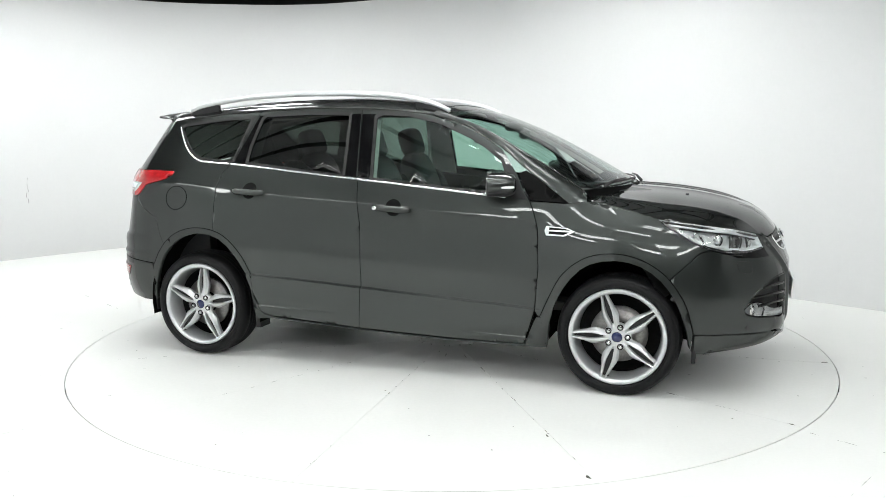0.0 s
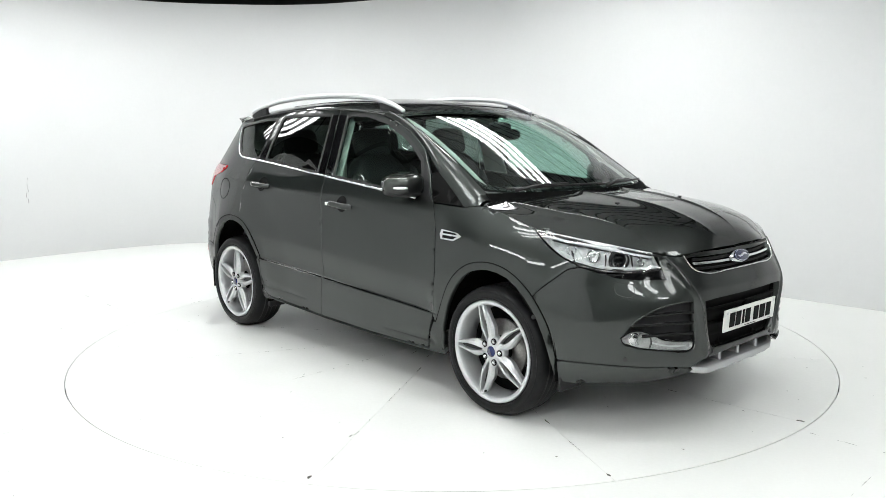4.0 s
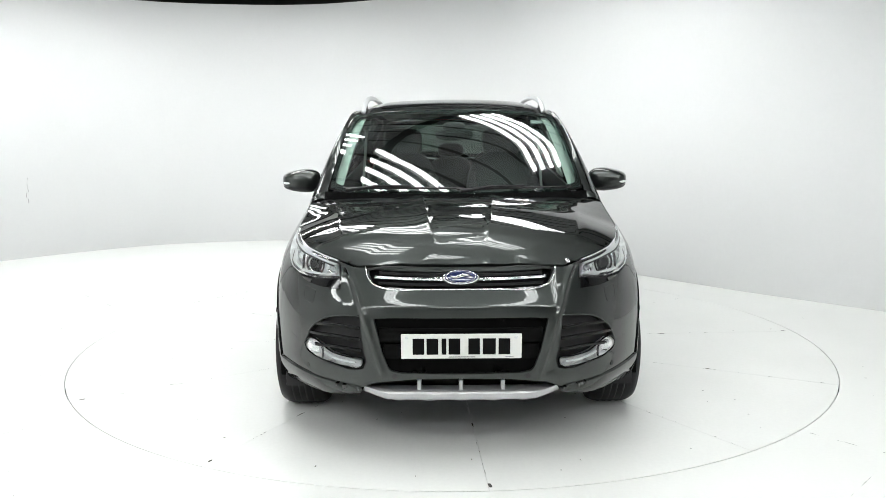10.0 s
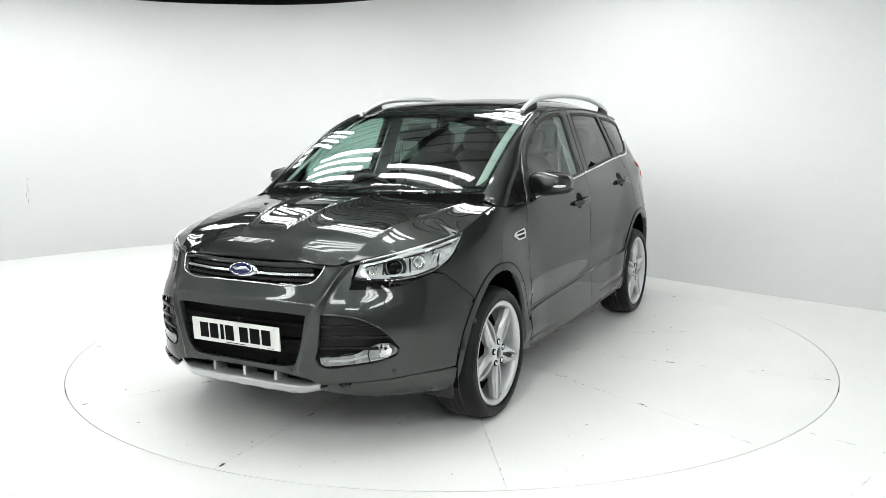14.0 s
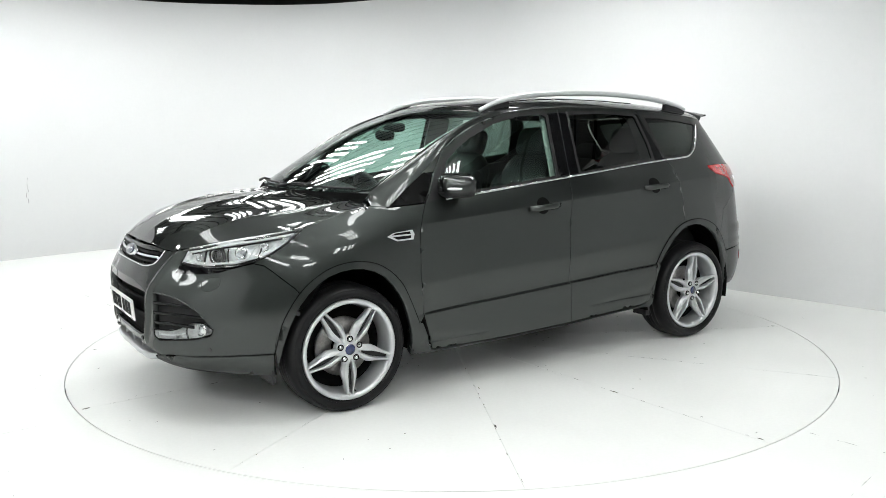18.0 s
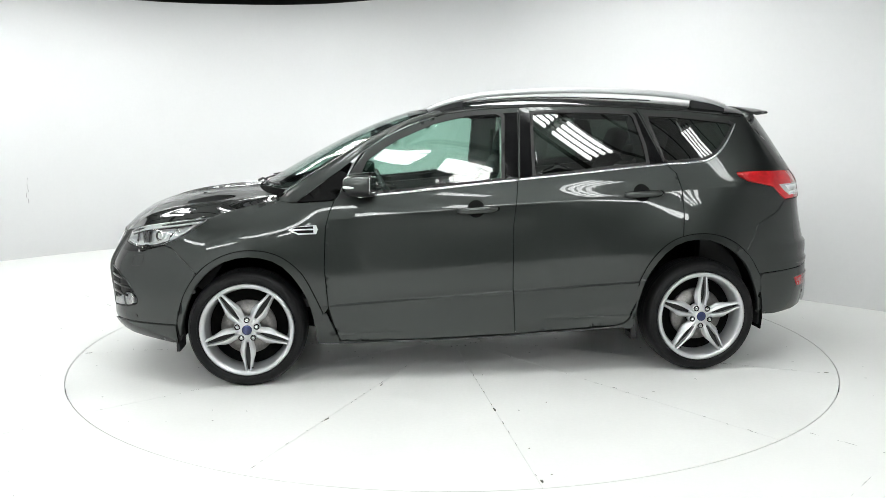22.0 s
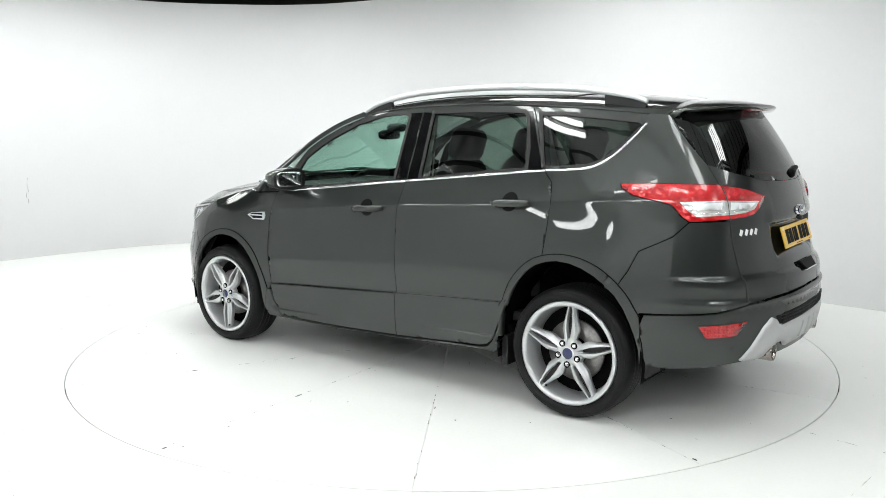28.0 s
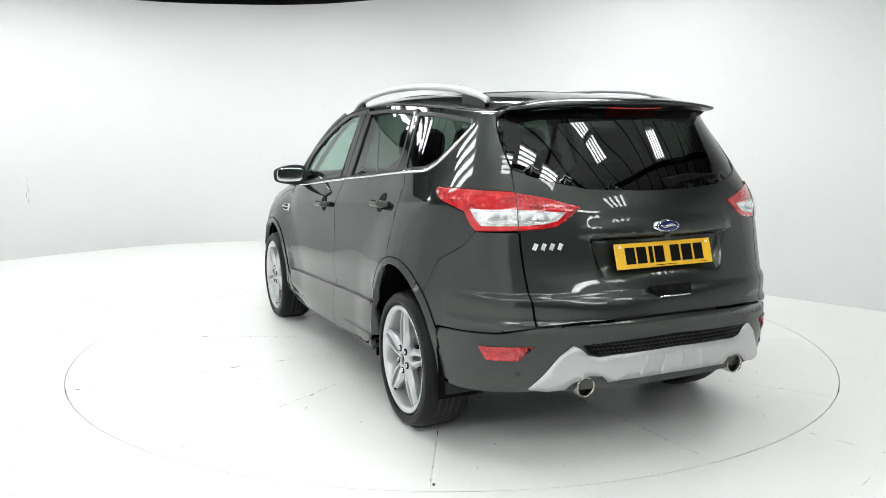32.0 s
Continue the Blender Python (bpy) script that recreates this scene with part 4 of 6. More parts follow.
def upper_body():
    edge = [(1.155, .70), (1.15, .765), (1.168, .800), (1.3, .7965), (1.42, .8005), (1.535, .805), (1.66, .787), (1.78, .757), (1.88, .709), (1.962, .654), (2.042, .551), (2.107, .459), (2.142, .35), (2.160, .2)]
    pts = [(1.31, 0), (1.29, .3), (1.22, .55)] + edge + [(2.165, 0)]
    full = pts + [(x, -y) for x, y in reversed(pts) if y > 1e-6]
    panel("bonnet", bonnet_surf, full, PAINT, car, step=.024, depth=.02, creases=bonnet_creases())
    side_pts = [(.327, 0), (.315, .3), (.262, .56), (.235, .63), (.185, .668), (-.05, .676), (-.26, .675), (-.6, .667), (-.95, .657), (-1.284, .645), (-1.6, .617), (-1.70, .60), (-1.735, .5), (-1.75, 0)]
    full = side_pts + [(x, -y) for x, y in reversed(side_pts) if y > 1e-6]
    panel("roof", roof_surf, full, PAINT, car, step=.035, depth=.02)
    for x0, x1 in ((.215, -.42), (-.435, -1.15)):
        rim = [(x0, .44), (x0 - .02, .47), (x1 + .02, .47), (x1, .44), (x1, -.44), (x1 + .02, -.47), (x0 - .02, -.47), (x0, -.44)]
        panel("roof_glass", roof_surf, rim, BLACK_GLOSS, car, step=.06, out=.0035, depth=.01, gap=0, label="black glass roof panel")
    pts = [(0, .005), (.3, .005), (.6, .01), (.70, .04), (.705, .1), (.685, .4), (.655, .8), (.635, .975), (.5, .985), (.25, .99), (0, .99)]
    full = pts + [(-y, t) for y, t in reversed(pts) if y > 1e-6]
    panel("windscreen", screen_surf, full, GLASS_SCREEN, car, step=.05, depth=.005, gap=0, label="laminated windscreen reflecting the hall").visible_shadow = False
    # A-pillars between the screen's edge and the doors
    def pillar(s):
        q = smooth_line([(1.054, 1.05), (.90, 1.163), (.80, 1.231), (.651, 1.347), (.53, 1.423), (.386, 1.49), (.185, 1.552)], 24)
        qs = [wrap(np.array([u_side(x, z)]), np.array([z]))[0] for x, z in q]
        ts = np.linspace(.0, .985, 25)
        ys = np.interp(ts, (0, .04, .1, .4, .8, .985), (.715, .718, .712, .69, .66, .64))
        ps = screen_surf(ys, ts)
        verts, faces, k = [], [], 7
        for p, r in zip(ps, qs):
            p, r = np.array(p), np.array(r)
            mid = np.array((.5, .45, .75)) * .022
            for j in range(k):
                f = j / (k - 1)
                w = p * (1 - f) + r * f + mid * 4 * f * (1 - f)
                verts.append((w[0], w[1] * s, w[2]))
        for i in range(len(qs) - 1):
            for j in range(k - 1):
                f = (i * k + j, i * k + j + 1, (i + 1) * k + j + 1, (i + 1) * k + j)
                faces.append(f if s < 0 else f[::-1])
        mesh_part("front_pillar", verts, faces, PAINT, car)
    sides(pillar)
    # wing tops that run up into the pillars
    def gusset(s):
        a = [np.array(p) for p in (screen_surf(.715, -.015), screen_surf(.72, .0))]
        q = wrap(np.array([u_side(1.054, 1.05)]), np.array([1.05]))[0]
        e = wrap(np.array([u_side(1.15, 1.060)]), np.array([1.060]))[0]
        b = np.array(bonnet_surf(1.13, .715)) + (0, 0, .001)
        verts, faces, n = [], [], 8
        for i in range(n + 1):
            f = i / n
            top = a[1] * (1 - f) + q * f + np.array((.5, .45, .75)) * .022 * 4 * f * (1 - f)
            low = b * (1 - f) + e * f + np.array((.2, .4, .75)) * .014 * 4 * f * (1 - f)
            for j in range(n + 1):
                g = j / n
                w = top * (1 - g) + low * g
                verts.append((w[0], w[1] * s, w[2]))
        for i in range(n):
            for j in range(n):
                k = i * (n + 1) + j
                f = (k, k + 1, k + n + 2, k + n + 1)
                faces.append(f if s > 0 else f[::-1])
        mesh_part("wing_top", verts, faces, PAINT, car)
    sides(gusset)
    # spoiler over the rear window
    verts, faces = [], []
    vs = np.linspace(-1, 1, 41)
    for v in vs:
        e = abs(v)
        yb, yt = .592 * v, .515 * v
        tip = np.array((-1.985 + .10 * e ** 2.6, yt, 1.580 - .018 * e ** 3))
        top0 = np.array(roof_surf(-1.715, yb))
        u = u_rear(min(abs(yb), .56), 1.535)
        gl = wrap(np.array([u]), np.array([1.535]))[0] * np.array((1, 1 if v >= 0 else -1, 1))
        root = np.array((-1.70, yb, top0[2] - .045))
        m1 = top0 * .66 + tip * .34 + np.array((0, 0, .006))
        m2 = top0 * .33 + tip * .67 + np.array((0, 0, .007))
        under = gl * .45 + tip * .55 - np.array((0, 0, .010))
        for p in (top0, m1, m2, tip, tip + np.array((-.008, 0, -.006)), tip + np.array((0, 0, -.014)), under, gl + np.array((-.004, 0, .012)), root):
            verts.append(tuple(p))
    k = 9
    for i in range(len(vs) - 1):
        for j in range(k):
            q = (j + 1) % k
            faces.append((i * k + j, i * k + q, (i + 1) * k + q, (i + 1) * k + j))
    faces += [tuple(range(k))[::-1], tuple(range(40 * k, 41 * k))]
    sp = mesh_part("roof_spoiler", verts, faces, PAINT, car)
    boxed("brake_light", (-1.965, -.14, 1.546), (-1.90, .14, 1.556), RED_DEEP, sp, .002, label="dark red high-level brake light")


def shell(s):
    """Near-black sheets added behind the gaps between doors, wings and sill, as the shade in them."""
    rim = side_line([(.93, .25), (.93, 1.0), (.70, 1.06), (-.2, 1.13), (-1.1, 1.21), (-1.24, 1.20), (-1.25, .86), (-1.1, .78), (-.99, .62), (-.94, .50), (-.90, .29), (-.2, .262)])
    panel("gap_shade_sheet", wrap, rim, DARK_VOID, car, side=s, out=-.03, depth=.004, step=.06)
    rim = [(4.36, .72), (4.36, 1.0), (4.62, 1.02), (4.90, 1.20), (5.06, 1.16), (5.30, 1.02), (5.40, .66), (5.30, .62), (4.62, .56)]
    panel("gap_shade_sheet", wrap, rim, DARK_VOID, car, side=s, out=-.035, depth=.004, step=.06)
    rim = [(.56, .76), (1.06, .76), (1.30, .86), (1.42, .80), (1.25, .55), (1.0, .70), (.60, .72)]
    panel("gap_shade_sheet", wrap, rim, DARK_VOID, car, side=s, out=-.045, depth=.004, step=.06)
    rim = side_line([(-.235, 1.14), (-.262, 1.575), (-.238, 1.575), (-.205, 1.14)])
    panel("gap_shade_sheet", wrap, rim, DARK_VOID, car, side=s, out=-.025, depth=.004, step=.06)


sides(shell)
sides(doors)
sides(wings)
front_bumper = front_end()
rear_bumper, tailgate = rear_end()
upper_body()


# ---- wheels ----
def wheel(x, y, z, s, turn):
    """A wheel whose outer face looks to s along y; turn: degrees of its spokes."""
    w = new("wheel")
    w.parent = car
    m = pose(x, y, z, 0, turn, 0)
    if s < 0:
        m = m @ pose(0, 0, 0, 0, 0, 180)
    w.matrix_local = m
    tagged(w, "silver five-spoke alloy wheel with a black low-profile tyre")
    # outer face at h = 0, inwards negative
    tyre_profile = [(.268, -.012), (.273, .004), (.287, .012), (.303, .012), (.318, .004), (.329, -.012), (.336, -.035), (.338, -.06), (.339, -.115), (.338, -.17), (.334, -.195), (.322, -.22), (.295, -.235), (.268, -.225)]
    lathe("tyre", tyre_profile, RUBBER, w, 96)
    for r, h in ((.279, .0105), (.314, .0072)):
        lathe("sidewall_ring", [(r - .002, h - .002), (r - .001, h + .0012), (r + .001, h + .0012), (r + .002, h - .002)], RUBBER, w, 96)
    for h in (-.065, -.10, -.13, -.165):
        lathe("tread_groove", [(.3375, h + .005), (.3396, h + .004), (.3396, h - .004), (.3375, h - .005)], SEAL, w, 72)
    rim_profile = [(.268, -.012), (.268, .002), (.263, .006), (.255, .005), (.247, .002), (.241, -.006), (.237, -.03), (.229, -.06), (.224, -.12), (.24, -.2), (.266, -.225)]
    lathe("rim", rim_profile, ALLOY, w, 96)
    lathe("brake_disc", [(.07, -.085), (.158, -.085), (.158, -.105), (.07, -.105)], DISC_STEEL, w, 48)
    lathe("barrel_back", [(.0, -.115), (.226, -.115)], DARK_VOID, w, 32)
    # spokes: a twin blade each, split by a slot
    for k in range(5):
        a = math.radians(90 + 72 * k)
        rot = Matrix(((math.cos(a), 0, -math.sin(a), 0), (0, 1, 0, 0), (math.sin(a), 0, math.cos(a), 0), (0, 0, 0, 1)))
        for b in (1, -1):
            verts, faces = [], []
            rows = ((.045, .003, .030, -.006), (.085, .007, .037, -.002), (.118, .0125, .046, .000), (.145, .0145, .043, .001), (.175, .0135, .034, .001), (.21, .010, .0265, -.001), (.245, .006, .021, -.003), (.257, .005, .020, -.004))
            for r, c0, c1, h in rows:
                mid = (c0 + c1) / 2
                for c, hh in ((c0, h - .022), (c0 + .0015, h + .002), (c0 + .006, h + .005), (mid + .004, h - .002), (c1, h - .018), (c1 - .004, h - .045), (c0, h - .045)):
                    verts.append(rot @ Vector((r, hh, b * c)))
            q = 7
            for i in range(len(rows) - 1):
                for j in range(q):
                    f = (i * q + j, i * q + (j + 1) % q, (i + 1) * q + (j + 1) % q, (i + 1) * q + j)
                    faces.append(f if b > 0 else f[::-1])
            mesh_part("spoke", verts, faces, ALLOY, w, smooth=False)
        # dark insert plate: the slot's shade, put in as colour
        verts, faces = [], []
        for r, c0, c1, h in rows:
            verts += [rot @ Vector((r, h - .024, -c0 - .001)), rot @ Vector((r, h - .024, c0 + .001))]
        for i in range(len(rows) - 1):
            faces.append((2 * i, 2 * i + 1, 2 * i + 3, 2 * i + 2))
        mesh_part("slot_shade", verts, faces, SEAL, w, smooth=False)
    lathe("hub", [(.0, -.002), (.05, -.002), (.070, -.006), (.077, -.02), (.075, -.05)], ALLOY, w, 40)
    lathe("centre_cap", [(.0, .004), (.026, .003), (.029, .0), (.03, -.006)], BADGE_BLUE, w, 32, label="blue enamel centre cap")
    lathe("cap_ring", [(.029, .002), (.032, .003), (.034, -.004)], ALLOY, w, 32)
    for k in range(5):
        a = math.radians(90 + 36 + 72 * k)
        c = Vector((.057 * math.cos(a), 0, .057 * math.sin(a)))
        lathe("wheel_nut", [(.0, .006), (.008, .006), (.0105, .003), (.011, -.004)], CHROME, w, 6, Matrix.Translation(c))
        lathe("nut_well", [(.0115, -.001), (.0165, .0015), (.017, -.004)], DARK_VOID, w, 16, Matrix.Translation(c))
    v = Vector((.225 * math.cos(math.radians(300)), -.01, .225 * math.sin(math.radians(300))))
    tube("valve", [v, v + Vector((0, .012, 0))], .005, SEAL, w, 8)
    return w


wheel(1.345, .917, .331, 1, 36)
wheel(1.345, -.917, .331, -1, -19)
wheel(-1.345, .903, .337, 1, -3)
wheel(-1.345, -.903, .337, -1, 6)

# wheel housings and the dark underbody
for wx in (1.345, -1.345):
    for s in (1, -1):
        verts, faces = [], []
        mid, rx, rz = (1.34, .405, .44) if wx > 0 else (-1.322, .415, .49)
        for i in range(25):
            a = math.pi * (-.06 + 1.12 * i / 24)
            for y in (.885, .58):
                verts.append((mid + rx * math.cos(a), s * y, .335 + rz * math.sin(a)))
        for i in range(24):
            f = (2 * i, 2 * i + 1, 2 * i + 3, 2 * i + 2)
            faces.append(f if s > 0 else f[::-1])
        c = len(verts)
        verts.append((mid, s * .58, .335))
        for i in range(24):
            faces.append((2 * i + 1, 2 * i + 3, c))
        mesh_part("wheel_housing", verts, faces, DARK_VOID, car)
bm = bmesh.new()
box(bm, (-1.95, -.60, .31), (1.98, .60, .44), .03)
box(bm, (-.93, -.78, .25), (.93, .78, .40), .02)
part("underbody", bm, DARK_VOID, car)


# ---- fittings on the outside ----
def wrap_line(pts):
    """Points of the skin for (u, z) pairs."""
    p = np.array(pts, float)
    return wrap(p[:, 0], p[:, 1])


def strip(name, uz, width, mat, parent, s=1, out=.006, n=40, label=""):
    """A narrow raised moulding that follows (u, z) points of the skin."""
    q = np.array(smooth_line(uz, n))
    t = np.gradient(q, axis=0)
    t /= np.linalg.norm(t, axis=1)[:, None]
    nn = np.stack([-t[:, 1], t[:, 0]], 1)
    faces = []
    rows = ((-.5, -.004), (-.5, .55), (-.25, 1.0), (.25, 1.0), (.5, .55), (.5, -.004))
    f, o = np.array(rows).T
    c = (q[:, None] + nn[:, None] * width * f[None, :, None]).reshape(-1, 2)
    rise = np.tile(np.where(o > 0, out * o, min(-.006, out - .006)), len(q))
    v = wrap(c[:, 0], c[:, 1]) + normals_of(wrap, c[:, 0], c[:, 1]) * rise[:, None]
    verts = [tuple(p) for p in v * np.array((1, s, 1))]
    k = len(rows)
    for i in range(len(q) - 1):
        for j in range(k - 1):
            f = (i * k + j, i * k + j + 1, (i + 1) * k + j + 1, (i + 1) * k + j)
            faces.append(f if s < 0 else f[::-1])
    faces += [tuple(range(k)), tuple(range((len(q) - 1) * k, len(q) * k))[::-1]]
    return mesh_part(name, verts, faces, mat, parent, label)


def blob(name, c, r, mat, parent, e=2.6, m=Matrix(), label="", clip=None, n=28):
    """A rounded box: a superellipsoid with half sizes r about c; clip: cuts it flat where f(x, y, z) says how far to go."""
    verts, faces = [], []

    def pw(v, k):
        return math.copysign(abs(v) ** k, v)
    rows = n // 2
    for i in range(rows + 1):
        la = -math.pi / 2 + math.pi * i / rows
        for j in range(n):
            lo = 2 * math.pi * j / n
            x = r[0] * pw(math.cos(la), 2 / e) * pw(math.cos(lo), 2 / e)
            y = r[1] * pw(math.cos(la), 2 / e) * pw(math.sin(lo), 2 / e)
            z = r[2] * pw(math.sin(la), 2 / e)
            if clip:
                x, y, z = clip(x, y, z)
            verts.append(m @ Vector((x + c[0], y + c[1], z + c[2])))
    for i in range(rows):
        for j in range(n):
            q = (j + 1) % n
            faces.append((i * n + j, i * n + q, (i + 1) * n + q, (i + 1) * n + j))
    return mesh_part(name, verts, faces, mat, parent, label)


def disc_on(name, u, z, r, mat, parent, s=1, out=.003, label="", aspect=1.0, step=.02):
    rim = [(u + r * aspect * math.cos(2 * math.pi * k / 20), z + r * math.sin(2 * math.pi * k / 20)) for k in range(20)]
    return panel(name, wrap, rim, mat, parent, side=s, out=out, depth=out + .004, gap=0, step=max(step, r * .6), label=label)


def side_trim(s):
    belt = [(u_side(x, z), z) for x, z in BELT[:4]]
    strip("belt_chrome", belt, .012, CHROME, car, s, .007, label="bright chrome window strip")
    strip("belt_chrome", [(u_side(x, z), z) for x, z in ((-.238, 1.166), (-.6, 1.198), (-1.0, 1.235), (-1.142, 1.247))], .012, CHROME, car, s, .007, label="bright chrome window strip")
    end = [(u_side(x, z), z) for x, z in ((-1.15, 1.248), (-1.30, 1.257), (-1.39, 1.268), (-1.455, 1.298), (-1.51, 1.343), (-1.575, 1.42), (-1.62, 1.483))]
    strip("belt_chrome", end, .012, CHROME, car, s, .007, 60, label="bright chrome window strip")
    # door handles over dark finger cups
    for x0, z0, x1, z1 in ((.13, .992, -.108, 1.006), (-.864, 1.073, -1.093, 1.083)):
        mx, mz = (x0 + x1) / 2, (z0 + z1) / 2
        disc_on("handle_cup", u_side(mx + .01, mz + .005), mz + .005, .050, INK, car, s, .003, aspect=1.0)
        pts, rad = [], []
        for k in range(13):
            f = k / 12
            x, z = x0 + (x1 - x0) * f, z0 + (z1 - z0) * f
            y = float(wrap(np.array([u_side(x, z)]), np.array([z]))[0][1])
            pts.append((x, s * (y + .004 + .030 * min(1, 5 * f, 5 * (1 - f))), z))
            rad.append(.012 + .004 * min(1, 6 * f, 6 * (1 - f)))
        tube("door_handle", pts, rad, PAINT, car, 12, flat=1.25)
    y = float(wrap(np.array([u_side(-.07, 1.0)]), np.array([1.003]))[0][1])
    blob("key_cap", (-.085, s * (y + .041), 1.003), (.014, .008, .012), CHROME, car) if s < 0 else None
    # wing vent
    u0 = u_side
    vent = [(u0(1.10, .899), .899), (u0(1.06, .915), .915), (u0(.94, .925), .925), (u0(.93, .90), .90), (u0(.94, .873), .873), (u0(1.04, .871), .871)]
    v = panel("wing_vent", wrap, vent, SATIN, car, side=s, out=.007, depth=.01, gap=0, step=.03, label="chrome-framed black wing vent")
    panel("vent_slot", wrap, [(u0(1.075, .901), .903), (u0(1.05, .911), .912), (u0(.957, .917), .917), (u0(.955, .904), .904)], INK, v, side=s, out=.0085, depth=.003, gap=0, step=.03)
    panel("vent_slot", wrap, [(u0(1.07, .894), .894), (u0(.955, .896), .896), (u0(.955, .881), .881), (u0(1.04, .879), .879)], INK, v, side=s, out=.0085, depth=.003, gap=0, step=.03)
    # mirror
    rot = Matrix.Translation((.655, s * .94, 1.155)) @ pose(0, 0, 0, 0, 0, s * -14)

    def cut(x, y, z):
        taper = 1 - .26 * max(0, s * y + .02) / .1
        return max(x, -.042) * (1.0 if x < 0 else 1.1), y, z * taper
    mir = blob("door_mirror", (0, 0, 0), (.112, .114, .070), PAINT, car, 3.6, rot, "body-coloured door mirror with a clear indicator", cut)
    blob("mirror_base", (0, 0, -.024), (.110, .110, .048), BLACK_PLASTIC, mir, 3.0, rot, clip=cut)
    blob("mirror_glass", (-.0425, 0, 0), (.004, .090, .047), CHROME, mir, 4.0, rot)
    blob("indicator", (.062, s * .056, -.010), (.052, .060, .012), LAMP_WHITE, mir, 2.6, rot, "clear indicator lens")
    tube("mirror_arm", [(.70, s * .80, 1.085), (.69, s * .845, 1.10), (.66, s * .90, 1.115)], [.03, .028, .025], BLACK_PLASTIC, mir, 10, flat=.6)
    # roof rail
    pts = [(.275, 1.572), (.20, 1.605), (.09, 1.637), (-.05, 1.662), (-.287, 1.681), (-.625, 1.690), (-.962, 1.682), (-1.25, 1.660), (-1.42, 1.635), (-1.53, 1.612), (-1.585, 1.592)]
    line = smooth_line([(x, .588 - .03 * max(0, -x - .9) / .7, z) for x, z in pts], 60)
    rad = [.017 if 5 < i < 55 else .017 - .003 * min(abs(i - 5), abs(i - 55), 4) / 4 for i in range(61)]
    rail = tube("roof_rail", [(x, s * y, z) for x, y, z in line], rad, SATIN, car, 12, "satin aluminium roof rail")
    for x0, x1 in ((.27, .06), (-1.36, -1.58)):
        q = [(x0 + (x1 - x0) * k / 6) for k in range(7)]
        verts, faces = [], []
        for x in q:
            top = float(np.interp(-x, [-p[0] for p in line], [p[2] for p in line])) - .012
            yy = float(np.interp(-x, [-p[0] for p in line], [p[1] for p in line]))
            low = float(roof_surf(x, yy)[2]) - .01
            for dy, z in ((-.010, top), (.010, top), (.013, min(low, top)), (-.013, min(low, top))):
                verts.append((x, s * (yy + dy), z))
        for k in range(6):
            for j in range(4):
                faces.append((4 * k + j, 4 * k + (j + 1) % 4, 4 * k + 4 + (j + 1) % 4, 4 * k + 4 + j))
        mesh_part("rail_foot", verts, faces, BLACK_PLASTIC, rail, smooth=False)
    # dark gutter line between roof and doors
    tube("roof_seam", [(x, s * (float(np.interp(-x, [-v for v in ROOF_X[::-1]], ROOF_W[::-1])) + .001), float(np.interp(-x, [-v for v in ROOF_X[::-1]], ROOF_E[::-1])) + .003) for x in np.linspace(.2, -1.62, 40)], .005, SEAL, car, 6)
    # black strips sunk in the door gaps, their shade put in as colour
    for line in (GAP_A[1:8], GAP_B, GAP_C):
        strip("door_gap_shade", side_line(line), .0060, INK, car, s, -.0045, 160)
    edge = [(1.168, .802), (1.3, .798), (1.42, .802), (1.535, .807), (1.66, .789), (1.78, .759), (1.88, .711), (1.962, .656), (2.042, .553), (2.107, .461), (2.142, .35), (2.163, .2), (2.167, 0)]
    # dark tube under the bonnet's edge, painted shade for its gap
    tube("bonnet_gap_shade", [(x, s * y, float(bonnet_surf(x, y)[2]) - .011) for x, y in smooth_line(edge, 40)], .007, SEAL, car, 6)
    for line in (ARCH_F, ARCH_R):
        strip("arch_seam", side_line(line), .0055, INK, car, s, .0052, 60)
    # mud flap and inner sill
    boxed("air_deflector", (1.735, min(s * .70, s * .86), .20), (1.755, max(s * .70, s * .86), .34), BLACK_PLASTIC, car, .004)
    boxed("air_deflector", (-1.745, min(s * .68, s * .85), .265), (-1.725, max(s * .68, s * .85), .40), BLACK_PLASTIC, car, .004)
    boxed("mud_flap", (-.96, min(s * .74, s * .86), .20), (-.925, max(s * .74, s * .86), .36), BLACK_PLASTIC, car, .004)


sides(side_trim)
ring = [(4.352 + .088 * math.cos(a), 1.027 + .075 * math.sin(a)) for a in np.linspace(0, 2 * math.pi, 33)]
for half in (ring[:17], ring[16:]):
    strip("fuel_flap_seam", half, .0055, INK, car, -1, .0016, 40)


